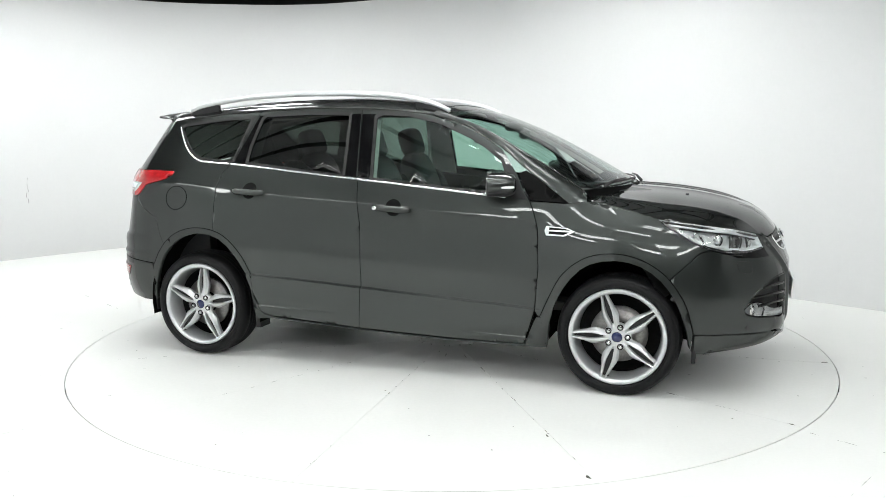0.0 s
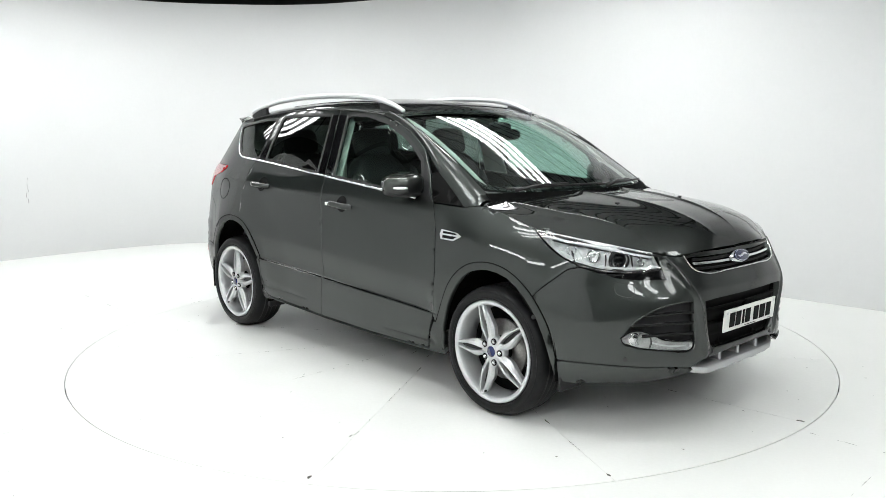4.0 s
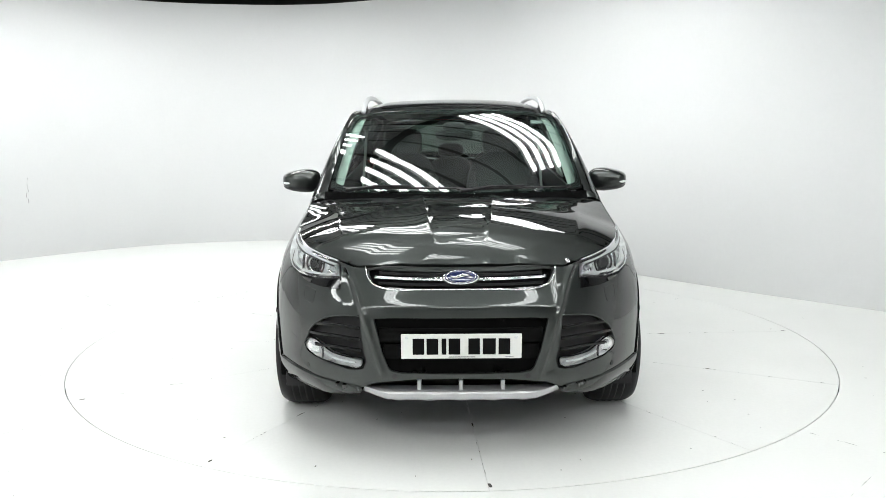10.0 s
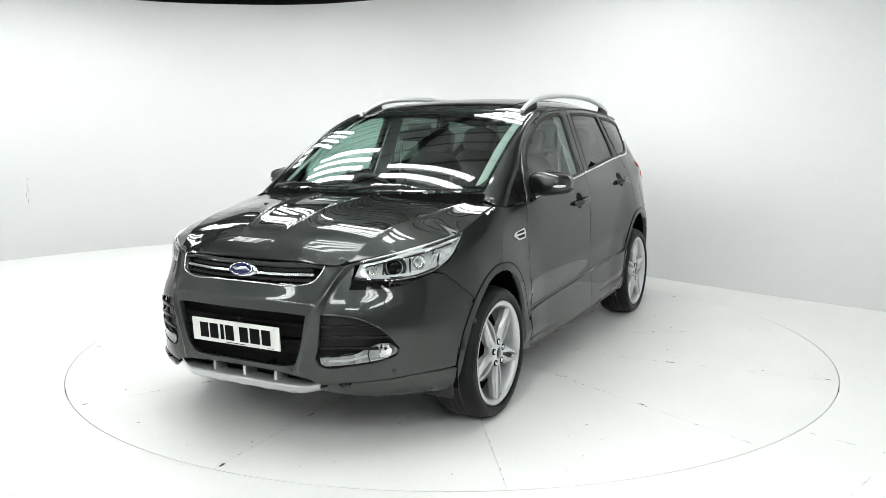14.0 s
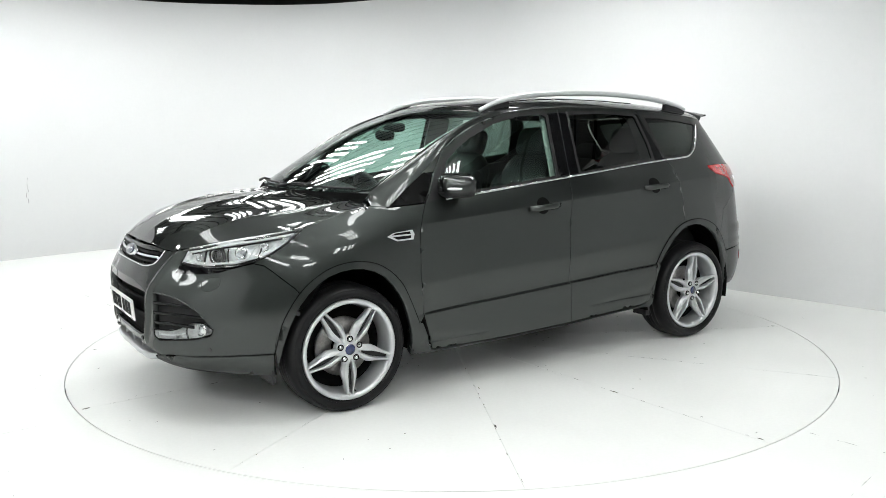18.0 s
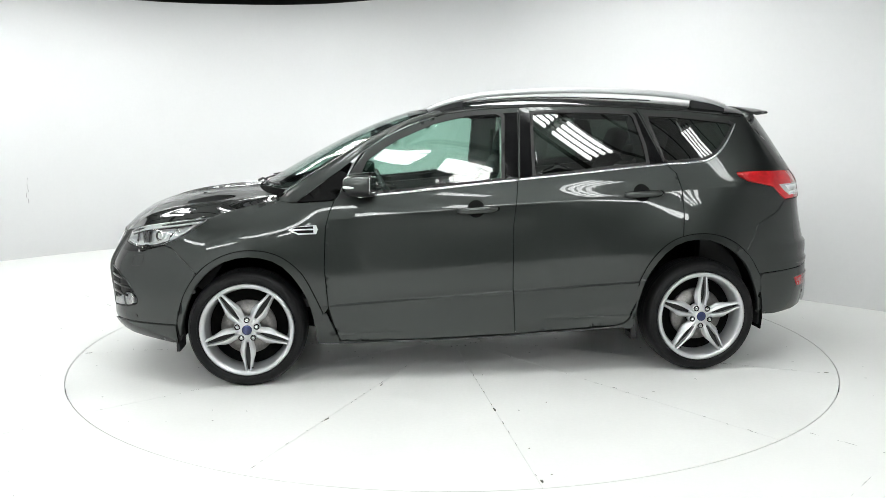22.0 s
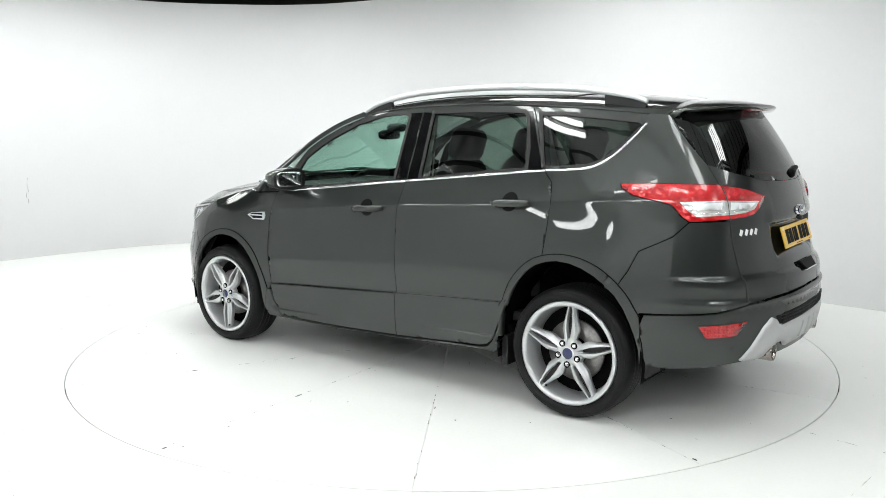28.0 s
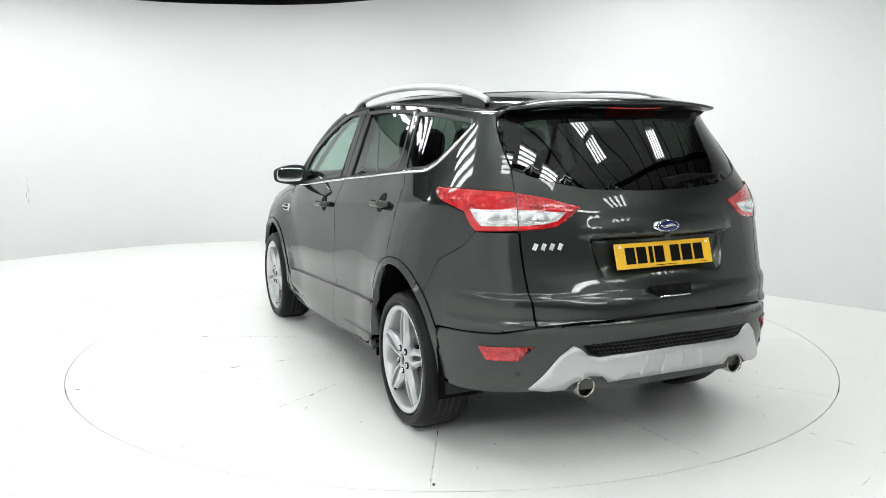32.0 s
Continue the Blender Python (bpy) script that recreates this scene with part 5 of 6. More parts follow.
# ---- lamps ----
def lamps(s):
    lamp = panel("headlamp", wrap, HEADLAMP, LENS, car, side=s, step=.03, out=.003, depth=.006, label="clear headlamp with a dark round projector lens")
    lamp.visible_shadow = False
    panel("lamp_bowl", wrap, shrunk(HEADLAMP, .003), FACET, lamp, side=s, step=.022, out=-.040, depth=-.041, label="bright faceted reflector bowl")
    under = [(.578, .801), (.566, .758), (.70, .757), (.82, .765), (.90, .784), (.80, .785), (.70, .788)]
    panel("lamp_underline", wrap, under, BLACK_GLOSS, lamp, side=s, step=.03, out=.002, depth=.02, gap=0)
    strip("lower_bezel", [(.585, .806), (.70, .795), (.82, .795), (.95, .806), (1.06, .834)], .013, BLACK_PLASTIC, lamp, s, -.004, 28)
    strip("light_guide", [(.61, .821), (.72, .811), (.82, .811), (.95, .823), (1.05, .848), (1.13, .885)], .009, LAMP_WHITE, lamp, s, -.006, 28)
    strip("upper_brow", [(.62, .868), (.80, .895), (1.0, .922), (1.24, .957)], .026, LAMP_SILVER, lamp, s, -.005, 28)
    strip("brow_line", [(.64, .853), (.80, .878), (1.0, .903), (1.18, .930)], .005, BLACK_PLASTIC, lamp, s, -.007, 28)
    for u, z, r, k in ((.815, .846, .036, 0), (.985, .866, .030, 1), (.675, .840, .022, 1), (1.085, .895, .022, 1)):
        p = wrap(np.array([u]), np.array([z]))[0]
        n = normals_of(wrap, np.array([u]), np.array([z]))[0]
        q = Vector(p) - Vector(n) * .030
        look_to = Vector((n[0], n[1] * .5, 0)).normalized()
        m = Matrix.Translation(q) @ look_to.to_track_quat("Y", "Z").to_matrix().to_4x4()
        if s < 0:
            m = Matrix.Diagonal((1, -1, 1, 1)) @ m
        if k == 0:
            lathe("projector_shroud", [(r + .003, .004), (r + .012, .010), (r + .020, -.006)], BLACK_PLASTIC, lamp, 28, m)
            lathe("projector", [(0, .016), (r * .5, .014), (r * .8, .008), (r, -.002)], BLACK_GLOSS, lamp, 28, m, "dark round projector lens")
            lathe("projector_ring", [(r, .0), (r + .003, .006), (r + .006, -.002)], CHROME, lamp, 28, m)
        else:
            lathe("lamp_reflector", [(0, -.014), (r * .6, -.008), (r, .006), (r + .004, .0)], CHROME, lamp, 24, m)
            lathe("bulb_cap", [(0, .001), (r * .22, -.002), (r * .28, -.012)], SATIN, lamp, 16, m)
    for u, w in ((.735, .007), (.90, .007), (1.045, .005)):
        strip("lamp_divider", [(u, .818), (u + .012, .85), (u + .03, .885)], w, BLACK_PLASTIC, lamp, s, -.006, 8)
    for u in (.925, .945, .965):
        strip("lamp_rib", [(u + .09, .84), (u + .11, .868), (u + .13, .895)], .0035, LAMP_WHITE, lamp, s, -.008, 6)
    # tail lamp: red shell, clear band, and the shut line through it
    tail = panel("tail_lamp", wrap, TAIL_LAMP, RED_LENS, car, side=s, step=.026, out=.006, depth=.02, label="red tail lamp with a clear lower band")
    band = [(4.672, 1.117), (4.80, 1.121), (4.90, 1.124), (5.03, 1.119), (5.163, 1.113), (5.125, 1.078), (5.06, 1.064), (4.962, 1.057), (4.758, 1.052), (4.71, 1.08)]
    b = panel("clear_band", wrap, band, BAND, tail, side=s, step=.026, out=.0075, depth=.004, gap=0, label="clear indicator and reversing lens")
    panel("band_window", wrap, [(4.72, 1.110), (4.90, 1.114), (4.90, 1.084), (4.755, 1.080)], LAMP_SILVER, b, side=s, step=.03, out=.009, depth=.003, gap=0)
    panel("band_window", wrap, [(4.955, 1.114), (5.13, 1.106), (5.09, 1.084), (4.958, 1.080)], LAMP_SILVER, b, side=s, step=.03, out=.009, depth=.003, gap=0)
    strip("lens_rib", [(4.76, 1.067), (4.95, 1.069)], .006, CHROME, b, s, .011, 10)
    strip("lens_rib", [(4.975, 1.07), (5.08, 1.073)], .006, CHROME, b, s, .011, 10)
    panel("inner_lens", wrap, [(4.962, 1.127), (5.05, 1.124), (5.15, 1.121), (5.205, 1.13), (5.06, 1.166), (4.918, 1.188)], RED_DEEP, tail, side=s, step=.03, out=.0072, depth=.003, gap=0)
    strip("lamp_seam", [(4.908, 1.20), (4.935, 1.115), (4.961, 1.033)], .006, SEAL, tail, s, .0085, 12)
    # bumper reflector
    r = [(4.770, .550), (4.90, .558), (5.041, .565), (4.974, .492), (4.89, .486), (4.815, .484)]
    rf = panel("bumper_reflector", wrap, r, SEAL, car, side=s, step=.03, out=.002, depth=.01, gap=0)
    panel("red_reflector", wrap, shrunk(r, .006), RED_DEEP, rf, side=s, step=.03, out=.005, depth=.008, gap=0, label="red bumper reflector")
    disc_on("parking_sensor", 4.965, .433, .011, BLACK_PLASTIC, car, s, .003)
    disc_on("parking_sensor", .764, .385, .011, BLACK_PLASTIC, car, s, .003)
    disc_on("parking_sensor", .289, .393, .011, BLACK_PLASTIC, car, s, .003)
    disc_on("parking_sensor", u_side(1.63, .56), .56, .011, BLACK_PLASTIC, car, s, .006)
    # headlamp washer flap
    w = [(.734, .739), (.834, .737), (.822, .692), (.80, .683), (.745, .684)]
    strip("washer_flap_seam", w + [w[0]], .0035, SEAL, car, s, .0015, 48)


sides(lamps)


# ---- nose: grilles, fog lamps, badge, plate, skid plate ----
def nose():
    panel("upper_grille", wrap, mirrored_u(UPPER_GRILLE), INK, car, out=-.035, depth=-.035, gap=-.003, step=.04, label="black upper grille with a chrome bar")
    for s in (1, -1):
        strip("grille_bar", [(.055, .818), (.20, .819), (.40, .823)], .010, CHROME, car, s, -.006, 20, label="chrome grille bar")
        strip("grille_chrome", [(0, .7745), (.15, .7745), (.36, .779), (.405, .793), (.437, .83), (.45, .860)], .0065, CHROME, car, s, .005, 40)
        for z in (.797, .839):
            strip("grille_slat", [(.0, z), (.2, z), (.385, z + .004)], .010, BLACK_PLASTIC, car, s, -.018, 16)
    b = panel("lower_grille", wrap, mirrored_u(LOWER_GRILLE), INK, car, out=-.05, depth=-.05, gap=-.003, step=.04, label="black slatted lower grille")
    for s in (1, -1):
        for z, w in ((.572, .062), (.498, .062)):
            e = float(np.interp(z, (.40, .5, .6, .655), (.30, .342, .37, .384)))
            strip("grille_slat", [(0, z), (e * .5, z), (e, z)], w, INK, b, s, -.026, 16)
    badge(2.192, 0, .822, .084, .036, 1)
    plate(Matrix.Translation((2.262, 0, .535)) @ pose(0, 0, 0, 90 + 4, 0, 90), PLATE_WHITE, "white front number plate with plain dark bars")

    def fogs(s):
        f = panel("fog_recess", wrap, FOG, BLACK_PLASTIC, car, side=s, out=-.035, depth=-.035, gap=-.003, step=.03, label="black bumper recess with a fog lamp")
        strip("recess_edge", [FOG[k] for k in (1, 2, 3, 4, 5, 6)], .007, PAINT, f, s, .004, 30)
        for z, u1 in ((.602, .70), (.552, .755), (.502, .70)):
            strip("recess_slat", [(.436 + (z - .5) * .12, z), (.56, z + .006), (u1, z - .004)], .014, BLACK_GLOSS, f, s, .002, 20)
        lens = [(.797, .486), (.755, .517), (.71, .522), (.655, .507), (.60, .482), (.50, .468), (.43, .462), (.436, .43), (.46, .418), (.58, .427), (.709, .441), (.782, .462)]
        l = panel("fog_lamp", wrap, lens, LENS, f, side=s, out=-.001, depth=.01, gap=.002, step=.03, label="clear fog lamp and daytime light")
        l.visible_shadow = False
        panel("fog_bowl", wrap, shrunk(lens, .004), FOG_FACET, l, side=s, out=-.022, depth=-.02, gap=0, step=.03)
        q = Vector(wrap_line([(.725, .482)])[0]) - Vector(normals_of(wrap, np.array([.725]), np.array([.482]))[0]) * .012
        q.y *= s
        m = Matrix.Translation(q) @ Vector((.95, s * .3, 0)).to_track_quat("Y", "Z").to_matrix().to_4x4()
        lathe("fog_bulb", [(0, .006), (.018, .004), (.030, -.004), (.034, .002), (.036, -.006)], CHROME, l, 24, m)
        strip("daytime_bar", [(.47, .443), (.58, .450), (.65, .466)], .006, LAMP_WHITE, l, s, -.008, 12)
        strip("fog_divider", [(.655, .438), (.650, .47), (.664, .503)], .006, BLACK_PLASTIC, l, s, -.004, 8)
        strip("fog_surround", [lens[k] for k in (0, 1, 2, 3, 4, 5, 6, 7, 8, 9, 10, 11, 0)], .0035, BLACK_GLOSS, f, s, .0015, 60)
    sides(fogs)
    # silver skid plate with three fins
    verts, faces = [], []
    ys = np.linspace(-.47, .47, 47)
    sec = ((-.085, .326), (-.02, .324), (-.004, .320), (.0, .312), (-.004, .292), (-.016, .281), (-.10, .276))
    for y in ys:
        e = max(0, (abs(y) - .33) / .14)
        x0 = float(wrap(np.array([u_front(abs(y), .33)]), np.array([.33]))[0][0]) + .004 - .05 * e
        scallop = .004 * max(0, math.cos(y * 2 * math.pi / .14)) if abs(y) < .3 else 0
        for k, (dx, z) in enumerate(sec):
            verts.append((x0 + dx, y, z - (-.006 * e if k < 3 else -.028 * e) - (scallop if k in (4, 5) else 0)))
    k = len(sec)
    for i in range(len(ys) - 1):
        for j in range(k - 1):
            faces.append((i * k + j, i * k + j + 1, (i + 1) * k + j + 1, (i + 1) * k + j))
    skid = mesh_part("front_skid_plate", verts, [f[::-1] for f in faces], SILVER_PLASTIC, car, "silver painted front skid plate with fins", smooth=False)
    for y in (-.185, 0, .185):
        boxed("fin", (2.13, y - .009, .315), (2.212, y + .009, .368), SILVER_PLASTIC, skid, .005, pose(0, 0, 0))
    boxed("intake_shadow", (2.02, -.40, .29), (2.13, .40, .40), INK, skid)


def badge(x, y, z, a, b, s):
    """An oval enamel badge with a bright rim and a plain bright flourish."""
    u = 0.0 if s > 0 else UEND
    nv = Vector(normals_of(wrap, np.array([u]), np.array([z]))[0])
    m = Matrix.Translation((x, y, z)) @ Vector((nv.x, 0, nv.z)).to_track_quat("Y", "Z").to_matrix().to_4x4()
    k = Matrix.Diagonal((a / b, 1, 1, 1))
    o = lathe("oval_badge", [(0, .014), (b * .8, .013), (b * .92, .008), (b, -.006)], CHROME, car, 40, m @ k, "blue oval badge with a chrome rim")
    lathe("enamel", [(0, .019), (b * .6, .018), (b * .86, .0145)], BADGE_BLUE, o, 40, m @ k)
    tube("flourish", [m @ Vector(q) for q in smooth_line([(a * .58, .0165, b * .10), (a * .30, .0185, -b * .10), (0, .020, b * .06), (-a * .30, .0185, b * .16), (-a * .58, .0165, -b * .06)], 24)], [.0012 + .0045 * math.sin(math.pi * k / 24) for k in range(25)], CHROME, o, 8, flat=1.3)
    lathe("enamel_line", [(b * .74, .0172), (b * .765, .0182), (b * .79, .0165)], CHROME, o, 40, m @ k)


def plate(m, mat, label):
    """A number plate: its registration stands as plain bars."""
    bm = bmesh.new()
    box(bm, (-.26, -.0555, -.004), (.26, .0555, .004), .0035, m)
    p = part("number_plate", bm, mat, car, label)
    bars = [(-.185, .05), (-.125, .05), (-.075, .02), (-.03, .05), (.055, .05), (.12, .056), (.185, .05)]
    for x, w in bars:
        boxed("plate_bar", (x - w / 2, -.036, .0045), (x + w / 2, .036, .0062), INK, p, 0, m)
    boxed("maker_line", (-.055, -.049, .0045), (.06, -.046, .0055), INK, p, 0, m)
    boxed("maker_line", (.19, -.049, .0045), (.225, -.047, .0055), INK, p, 0, m)
    for x, y in ((-.235, .04), (.235, .04)):
        bm = bmesh.new()
        bmesh.ops.create_cone(bm, cap_ends=True, segments=16, radius1=.007, radius2=.006, depth=.004, matrix=m @ Matrix.Translation((x, y, .006)))
        part("screw_cap", bm, LAMP_WHITE, p)


nose()


# ---- tail: plate, badge, lettering bars, skid plate, pipes, wiper ----
def stern():
    plate(Matrix.Translation((-2.184, 0, .918)) @ pose(0, 0, 0, 90 - 17, 0, -90), PLATE_YELLOW, "yellow rear number plate with plain dark bars")
    badge(-2.189, 0, 1.04, .072, .030, -1)
    for u in (5.036, 5.074, 5.112, 5.150):
        strip("model_bar", [(u - .004, .958), (u + .006, .984)], .019, SATIN, tailgate, 1, .003, 4)
    # grip recess under the plate
    grip = [(UEND - .115, .785), (UEND - .09, .745), (UEND + .09, .745), (UEND + .115, .785)]
    panel("grip_recess", wrap, grip, INK, tailgate, out=.017, depth=.01, gap=0, step=.04)
    strip("grip_lip", [(UEND - .08, .742), (UEND + .08, .742)], .007, CHROME, tailgate, 1, .02, 12)
    blob("camera_bulge", (-2.195, 0, 1.0), (.014, .018, .012), BLACK_PLASTIC, tailgate)
    # mesh strip and silver skid plate
    g = panel("honeycomb_strip", wrap, half_end([(UEND, .582), (5.36, .571), (5.235, .563), (5.262, .527), (5.30, .516), (5.40, .522), (UEND, .527)]), INK, rear_bumper, out=.003, depth=.01, gap=0, step=.05, label="black honeycomb bumper grille")
    for row in range(3):
        for k in range(40):
            u = 5.27 + .021 * k + (.0105 if row % 2 else 0)
            if u > 2 * UEND - 5.265:
                continue
            zz = .532 + .0165 * row + .006 * (1 - abs(u - UEND) / .4)
            if abs(u - UEND) > .38 and row == 0:
                continue
            strip("honeycomb_rib", [(u - .007, zz - .006), (u, zz + .001), (u + .007, zz - .006)], .004, BLACK_PLASTIC, g, 1, .007, 2)
    sk = [(UEND, .520), (5.40, .514), (5.31, .508), (5.26, .518), (5.23, .548), (5.195, .562), (5.14, .52), (5.07, .43), (5.015, .372), (5.10, .366), (5.17, .375), (5.20, .40), (5.27, .43), (5.33, .425), (5.36, .395), (5.45, .40), (UEND, .405)]
    skid = panel("rear_skid_plate", wrap, half_end(sk), SILVER_PLASTIC, car, out=.012, depth=.03, gap=0, step=.03, label="silver painted rear skid plate", crown=.006)
    for y in (-.14, -.05, .05, .14):
        strip("pressed_rib", [(UEND + y * 1.15, .415), (UEND + y, .50)], .02, SILVER_PLASTIC, skid, 1, .022, 8)
    for s in (1, -1):
        y = s * .412
        m = Matrix.Translation((-2.165, y, .376))
        turn = m @ pose(0, 0, 0, 0, 0, 90)
        lathe("exhaust_tip", [(.036, -.12), (.037, .03), (.039, .045), (.043, .046), (.0445, .04), (.0445, -.10)], TIP_STEEL, car, 32, turn, "round steel exhaust tip")
        # black disc just inside the mouth paints the shade of the deeper pipe
        lathe("bore_shade", [(0, .012), (.0375, .012)], INK, car, 24, turn)
    # rear wiper
    arm = [(-2.125, -.05, 1.222), (-2.118, -.12, 1.238), (-2.098, -.25, 1.247), (-2.072, -.37, 1.242)]
    w = tube("rear_wiper", smooth_line(arm, 16), [.02] * 3 + [.015] * 6 + [.011] * 8, INK, car, 10, "black rear wiper arm")
    blob("wiper_hub", (-2.12, -.06, 1.222), (.025, .03, .024), INK, w)


stern()


# ---- windscreen surroundings ----
def cowl():
    verts, faces = [], []
    ys = np.linspace(-.73, .73, 41)
    for y in ys:
        a = screen_surf(y, -.004)
        b = screen_surf(y, -.02)
        xf = float(np.interp(abs(y), (0, .3, .55, .70), (1.33, 1.31, 1.245, 1.16)))
        verts += [tuple(a + np.array((.004, 0, .004))), (b[0] + .0, y, b[2] - .002), (xf + .02, y, float(bonnet_surf(min(xf, 1.4), y)[2]) - .022)]
    for i in range(len(ys) - 1):
        for j in range(2):
            faces.append((3 * i + j, 3 * i + 3 + j, 3 * i + 4 + j, 3 * i + 1 + j))
    mesh_part("cowl_panel", verts, faces, DARK_VOID, car, smooth=False)
    for y0, y1, t0, t1, px in ((-.62, .04, .02, .03, -.52), (-.0, .64, .02, .022, .10)):
        pts = []
        for k in range(15):
            f = k / 14
            y = y0 + (y1 - y0) * f
            p = screen_surf(y, t0 + (t1 - t0) * f + .006 * math.sin(f * 3.14))
            pts.append((p[0] + .008, p[1], p[2] + .012))
        w = tube("wiper_blade", pts, .006, SEAL, car, 8, "black windscreen wiper")
        p0 = screen_surf(y0 + .02, 0)
        tube("wiper_arm", [(p0[0] + .03, y0 + .02, p0[2] + .016), (pts[4][0] + .012, pts[4][1], pts[4][2] + .012), (pts[8][0] + .004, pts[8][1], pts[8][2] + .012)], [.010, .007, .005], BLACK_PLASTIC, w, 8)
    for s in (1, -1):
        x, y = 1.66, s * .30
        z = float(bonnet_surf(x, y)[2])
        boxed("washer_jet", (x - .009, y - .009, z - .004), (x + .009, y + .009, z + .005), BLACK_PLASTIC, car, .003)
    # dark frit round the windscreen
    rim = [(0, .0), (.3, .0), (.6, .005), (.712, .035), (.718, .1), (.698, .4), (.668, .8), (.645, .985), (.5, .997), (.25, 1.0), (0, 1.0)]
    hole = [(0, .045), (.3, .045), (.60, .05), (.675, .09), (.69, .14), (.674, .4), (.644, .8), (.61, .93), (.5, .945), (.25, .95), (0, .95)]
    full = rim + [(-y, t) for y, t in reversed(rim) if y > 1e-6]
    hf = hole + [(-y, t) for y, t in reversed(hole) if y > 1e-6]
    panel("screen_frit", screen_surf, full, INK, car, [hf], out=-.007, depth=.002, gap=0, step=.04)
    boxed("tax_label", (.315, .50, 1.495), (.335, .58, 1.515), LAMP_WHITE, car)


cowl()


# ---- cabin ----
def cabin():
    hole = [(.25, 0), (.24, .3), (.19, .56), (-.26, .60), (-.95, .585), (-1.5, .55), (-1.70, .50), (-1.72, 0)]
    full = hole + [(x, -y) for x, y in reversed(hole) if y > 1e-6]
    panel("headliner", roof_surf, full, LINER, car, out=-.035, depth=.01, gap=0, step=.08)
    bm = bmesh.new()
    box(bm, (-1.80, -.74, .42), (1.15, .74, .47))
    box(bm, (-1.86, -.66, .47), (-1.42, .66, .92))
    part("cabin_floor", bm, DASH, car)

    def trims(s):
        rim = side_line([(.86, .45), (.85, 1.03), (.66, 1.085), (-.15, 1.15), (-.30, 1.165), (-1.0, 1.235), (-1.35, 1.25), (-1.75, 1.20), (-1.75, .93), (-1.02, .90), (-.92, .45)])
        panel("door_trim", wrap, rim, DASH, car, side=s, out=-.075, depth=.01, step=.07)
        rim = side_line([(-.13, 1.14), (-.15, 1.56), (-.33, 1.56), (-.36, 1.16)])
        panel("pillar_lining", wrap, rim, LINER, car, side=s, out=-.05, depth=.01, step=.07)
        rim = side_line([(-.98, 1.23), (-.93, 1.56), (-1.05, 1.55), (-1.15, 1.25)])
        panel("pillar_lining", wrap, rim, DASH, car, side=s, out=-.05, depth=.01, step=.07)
        # windscreen pillar lining
        verts, faces = [], []
        for k in range(13):
            t = .08 + .86 * k / 12
            y = float(np.interp(t, (0, .1, .4, .8, 1), (.70, .70, .675, .645, .625)))
            p = screen_surf(y, t)
            for dx, dy, dz in ((-.015, -.065, -.012), (-.03, -.025, -.012), (-.06, .0, -.03)):
                verts.append((p[0] + dx, s * (p[1] + dy), p[2] + dz))
        for k in range(12):
            for j in range(2):
                faces.append((3 * k + j, 3 * k + j + 1, 3 * k + 4 + j, 3 * k + 3 + j))
        mesh_part("screen_pillar_lining", verts, faces, LINER, car)
    sides(trims)
    # dashboard
    verts, faces = [], []
    ys = np.linspace(-.70, .70, 29)
    for y in ys:
        hood = .055 * math.exp(-((y + .37) / .17) ** 2)
        q = screen_surf(y, .03)
        for x, z in ((q[0] - .03, 1.085), (.95, 1.075), (.78, 1.075 + hood), (.66, 1.03 + hood), (.62, .90), (.70, .60), (.72, .45)):
            verts.append((x, y, z))
    for i in range(len(ys) - 1):
        for j in range(6):
            faces.append((7 * i + j, 7 * i + j + 1, 7 * i + 8 + j, 7 * i + 7 + j))
    mesh_part("dashboard", verts, faces, DASH, car)
    boxed("centre_console", (-.35, -.12, .44), (.66, .12, .72), DASH, car, .03)
    boxed("centre_screen", (.63, -.10, .98), (.65, .10, 1.10), BLACK_GLOSS, car, .006)
    # steering wheel
    m = Matrix.Translation((.50, -.37, 1.0)) @ pose(0, 0, 0, 0, 25, 0)
    verts, faces, n, k = [], [], 36, 8
    for i in range(n):
        a = 2 * math.pi * i / n
        for j in range(k):
            b = 2 * math.pi * j / k
            r = .185 + .016 * math.cos(b)
            verts.append(m @ Vector((.016 * math.sin(b), r * math.cos(a), r * math.sin(a))))
    for i in range(n):
        for j in range(k):
            faces.append((i * k + j, i * k + (j + 1) % k, ((i + 1) % n) * k + (j + 1) % k, ((i + 1) % n) * k + j))
    w = mesh_part("steering_wheel", verts, faces, DASH, car)
    blob("wheel_boss", (0, 0, 0), (.03, .075, .065), DASH, w, 2.6, m)
    for y in (-1, 1):
        tube("wheel_spoke", [m @ Vector((0, y * .06, 0)), m @ Vector((0, y * .18, .01))], .018, SATIN, w, 8)
    tube("column", [m @ Vector((0, 0, 0)), m @ Vector((.2, 0, 0))], .05, DASH, w, 10)

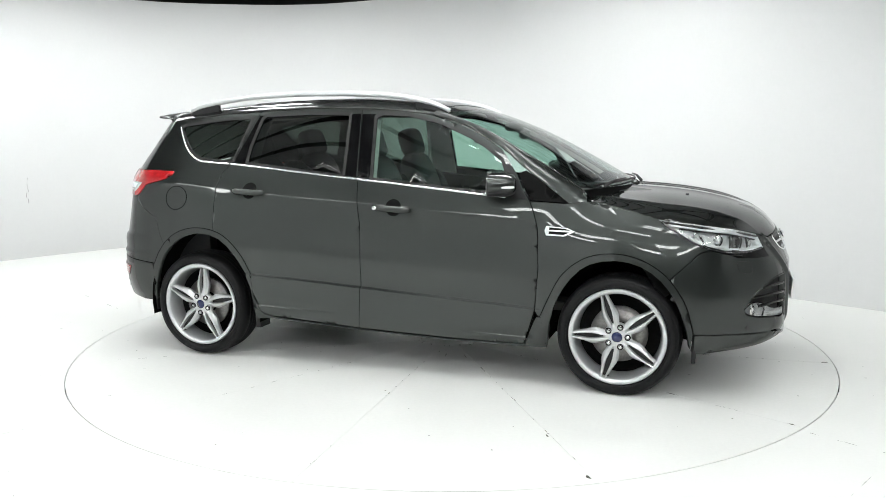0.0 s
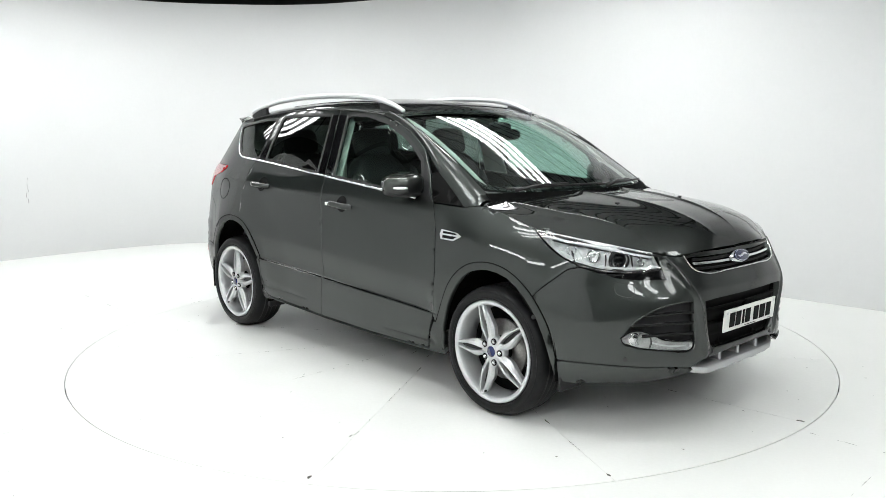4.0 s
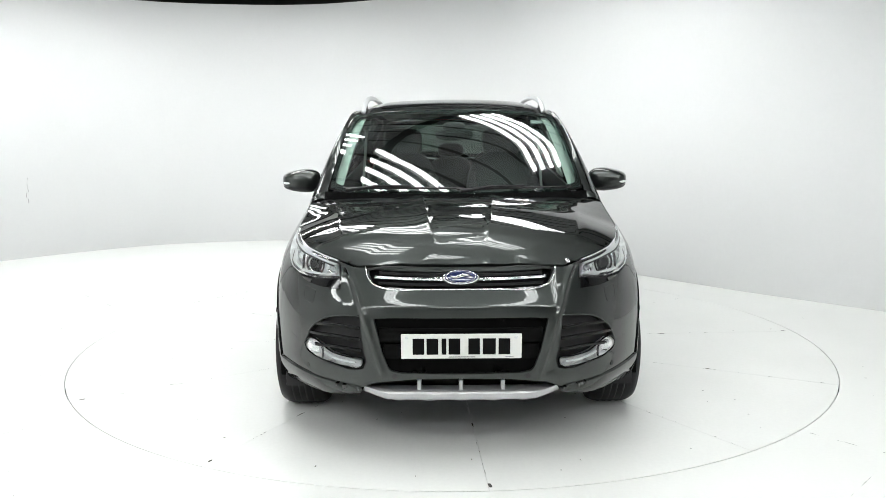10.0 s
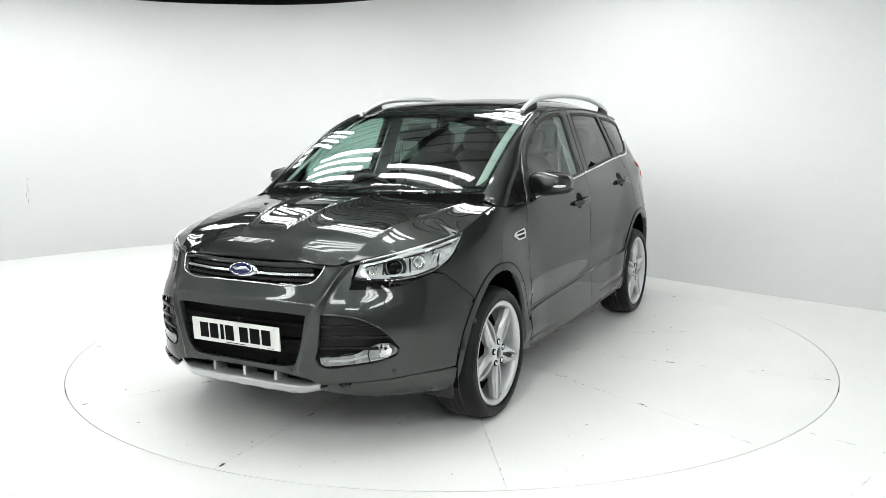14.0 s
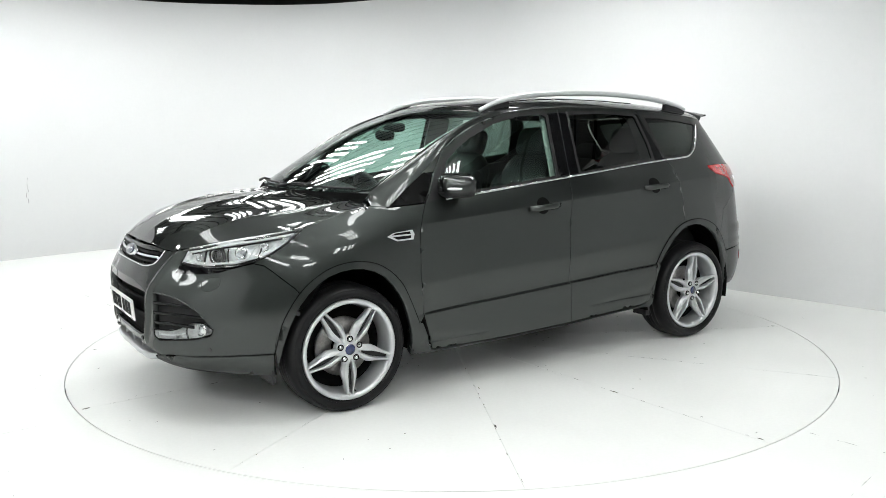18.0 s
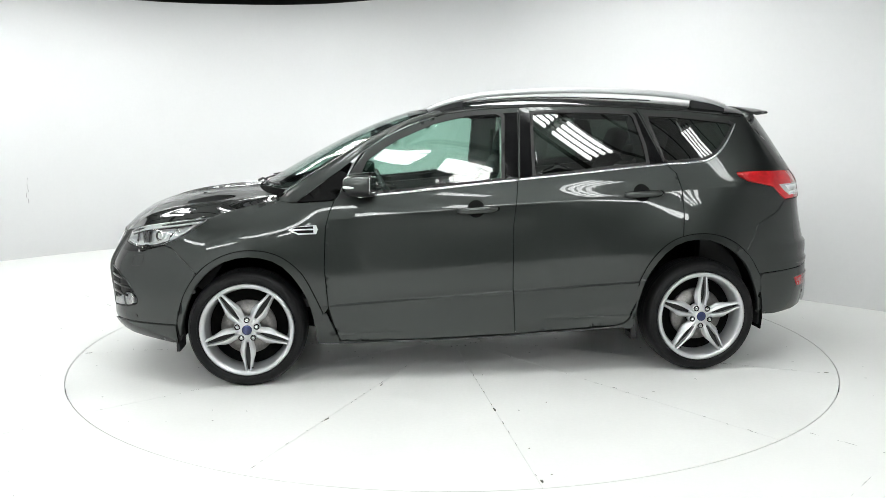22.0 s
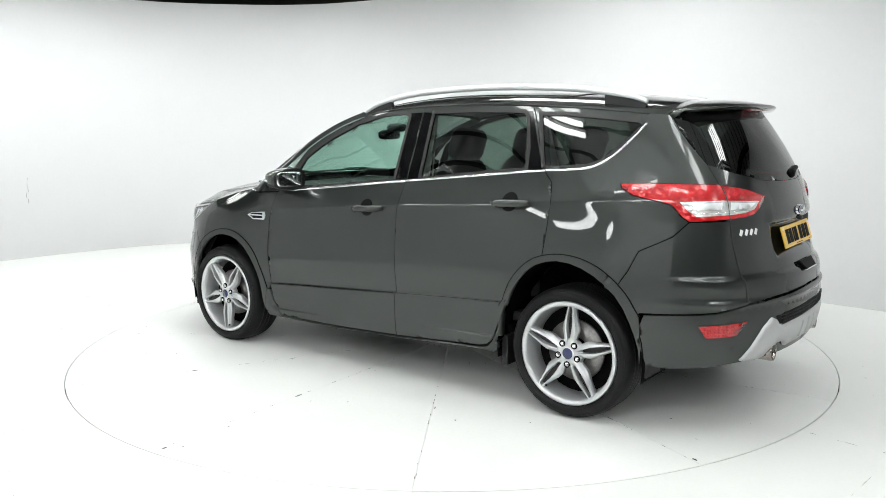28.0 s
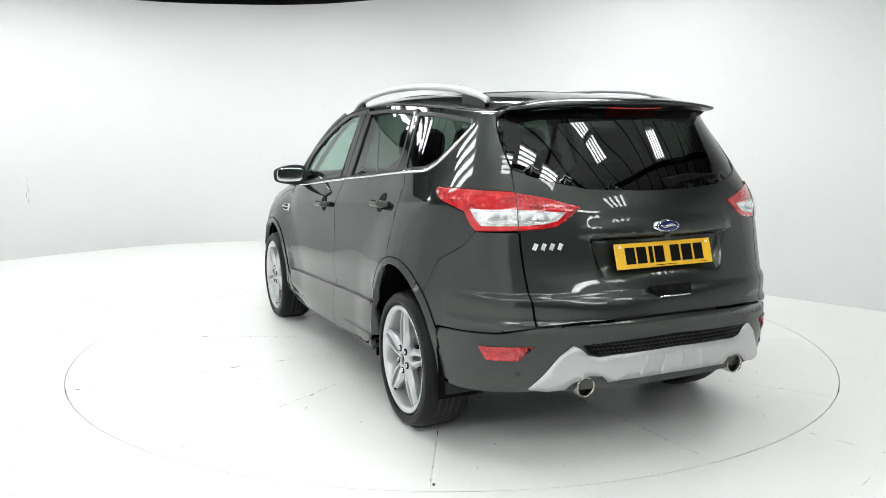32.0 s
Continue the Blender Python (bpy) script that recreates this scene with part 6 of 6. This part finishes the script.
    def seat(x, y, rear=False):
        wid = .25
        s = blob("seat", (x + .22, y, .60), (.27, wid, .10), LEATHER, car, 3.2, label="dark leather seat with a headrest")
        lean = pose(x, y, .66, 0, -17, 0)
        blob("seat_back", (0, 0, .31), (.088, wid, .35), LEATHER, s, 3.2, lean)
        for side in (1, -1):
            blob("bolster", (.05, side * (wid - .035), .26), (.07, .05, .25), LEATHER, s, 2.6, lean)
        hr = blob("headrest", (.012, 0, .735), (.062, .142, .102), LEATHER, s, 3.6, lean)
        for side in (1, -1):
            tube("headrest_post", [lean @ Vector((0, side * .06, .60)), lean @ Vector((0, side * .06, .70))], .006, CHROME, hr, 6)
    for y in (-.36, .36):
        seat(-.14, y)
    for y in (-.40, .40):
        seat(-.98, y)
    s = blob("rear_bench", (-.76, 0, .58), (.26, .22, .10), LEATHER, car, 3.2)
    blob("bench_back", (0, 0, .30), (.08, .2, .30), LEATHER, s, 3.2, pose(-.98, 0, .66, 0, -17, 0))
    blob("headrest", (0, 0, .66), (.045, .11, .06), LEATHER, s, 2.8, pose(-.98, 0, .66, 0, -17, 0))
    # parcel cover, mirror and its sensor pod
    boxed("parcel_cover", (-1.95, -.62, 1.08), (-1.25, .62, 1.10), DASH, car, .006)
    blob("interior_mirror", (.60, 0, 1.425), (.018, .115, .035), BLACK_GLOSS, car, 3.0)
    blob("sensor_pod", (.53, 0, 1.475), (.06, .07, .03), BLACK_PLASTIC, car, 3.0)
    for s in (1, -1):
        tube("seat_belt", [(-.30, s * .62, 1.46), (-.27, s * .66, .9), (-.25, s * .68, .55)], .018, LINER, car, 6, flat=.2)


cabin()


# ---- what moves: the turntable and the car on it turn at an even speed ----
def motions():
    rows_deck, rows_car = [], []
    for k in range(33):
        a = -18.632 - 7.07395 * k
        rows_deck.append((float(k), pose(0, DECK_Y, 0, 0, 0, a)))
        rows_car.append((float(k), pose(0, 0, 0, 0, 0, a) @ pose(-.0829, .0238, 0)))
    walk(deck, rows_deck)
    walk(car, rows_car)


motions()
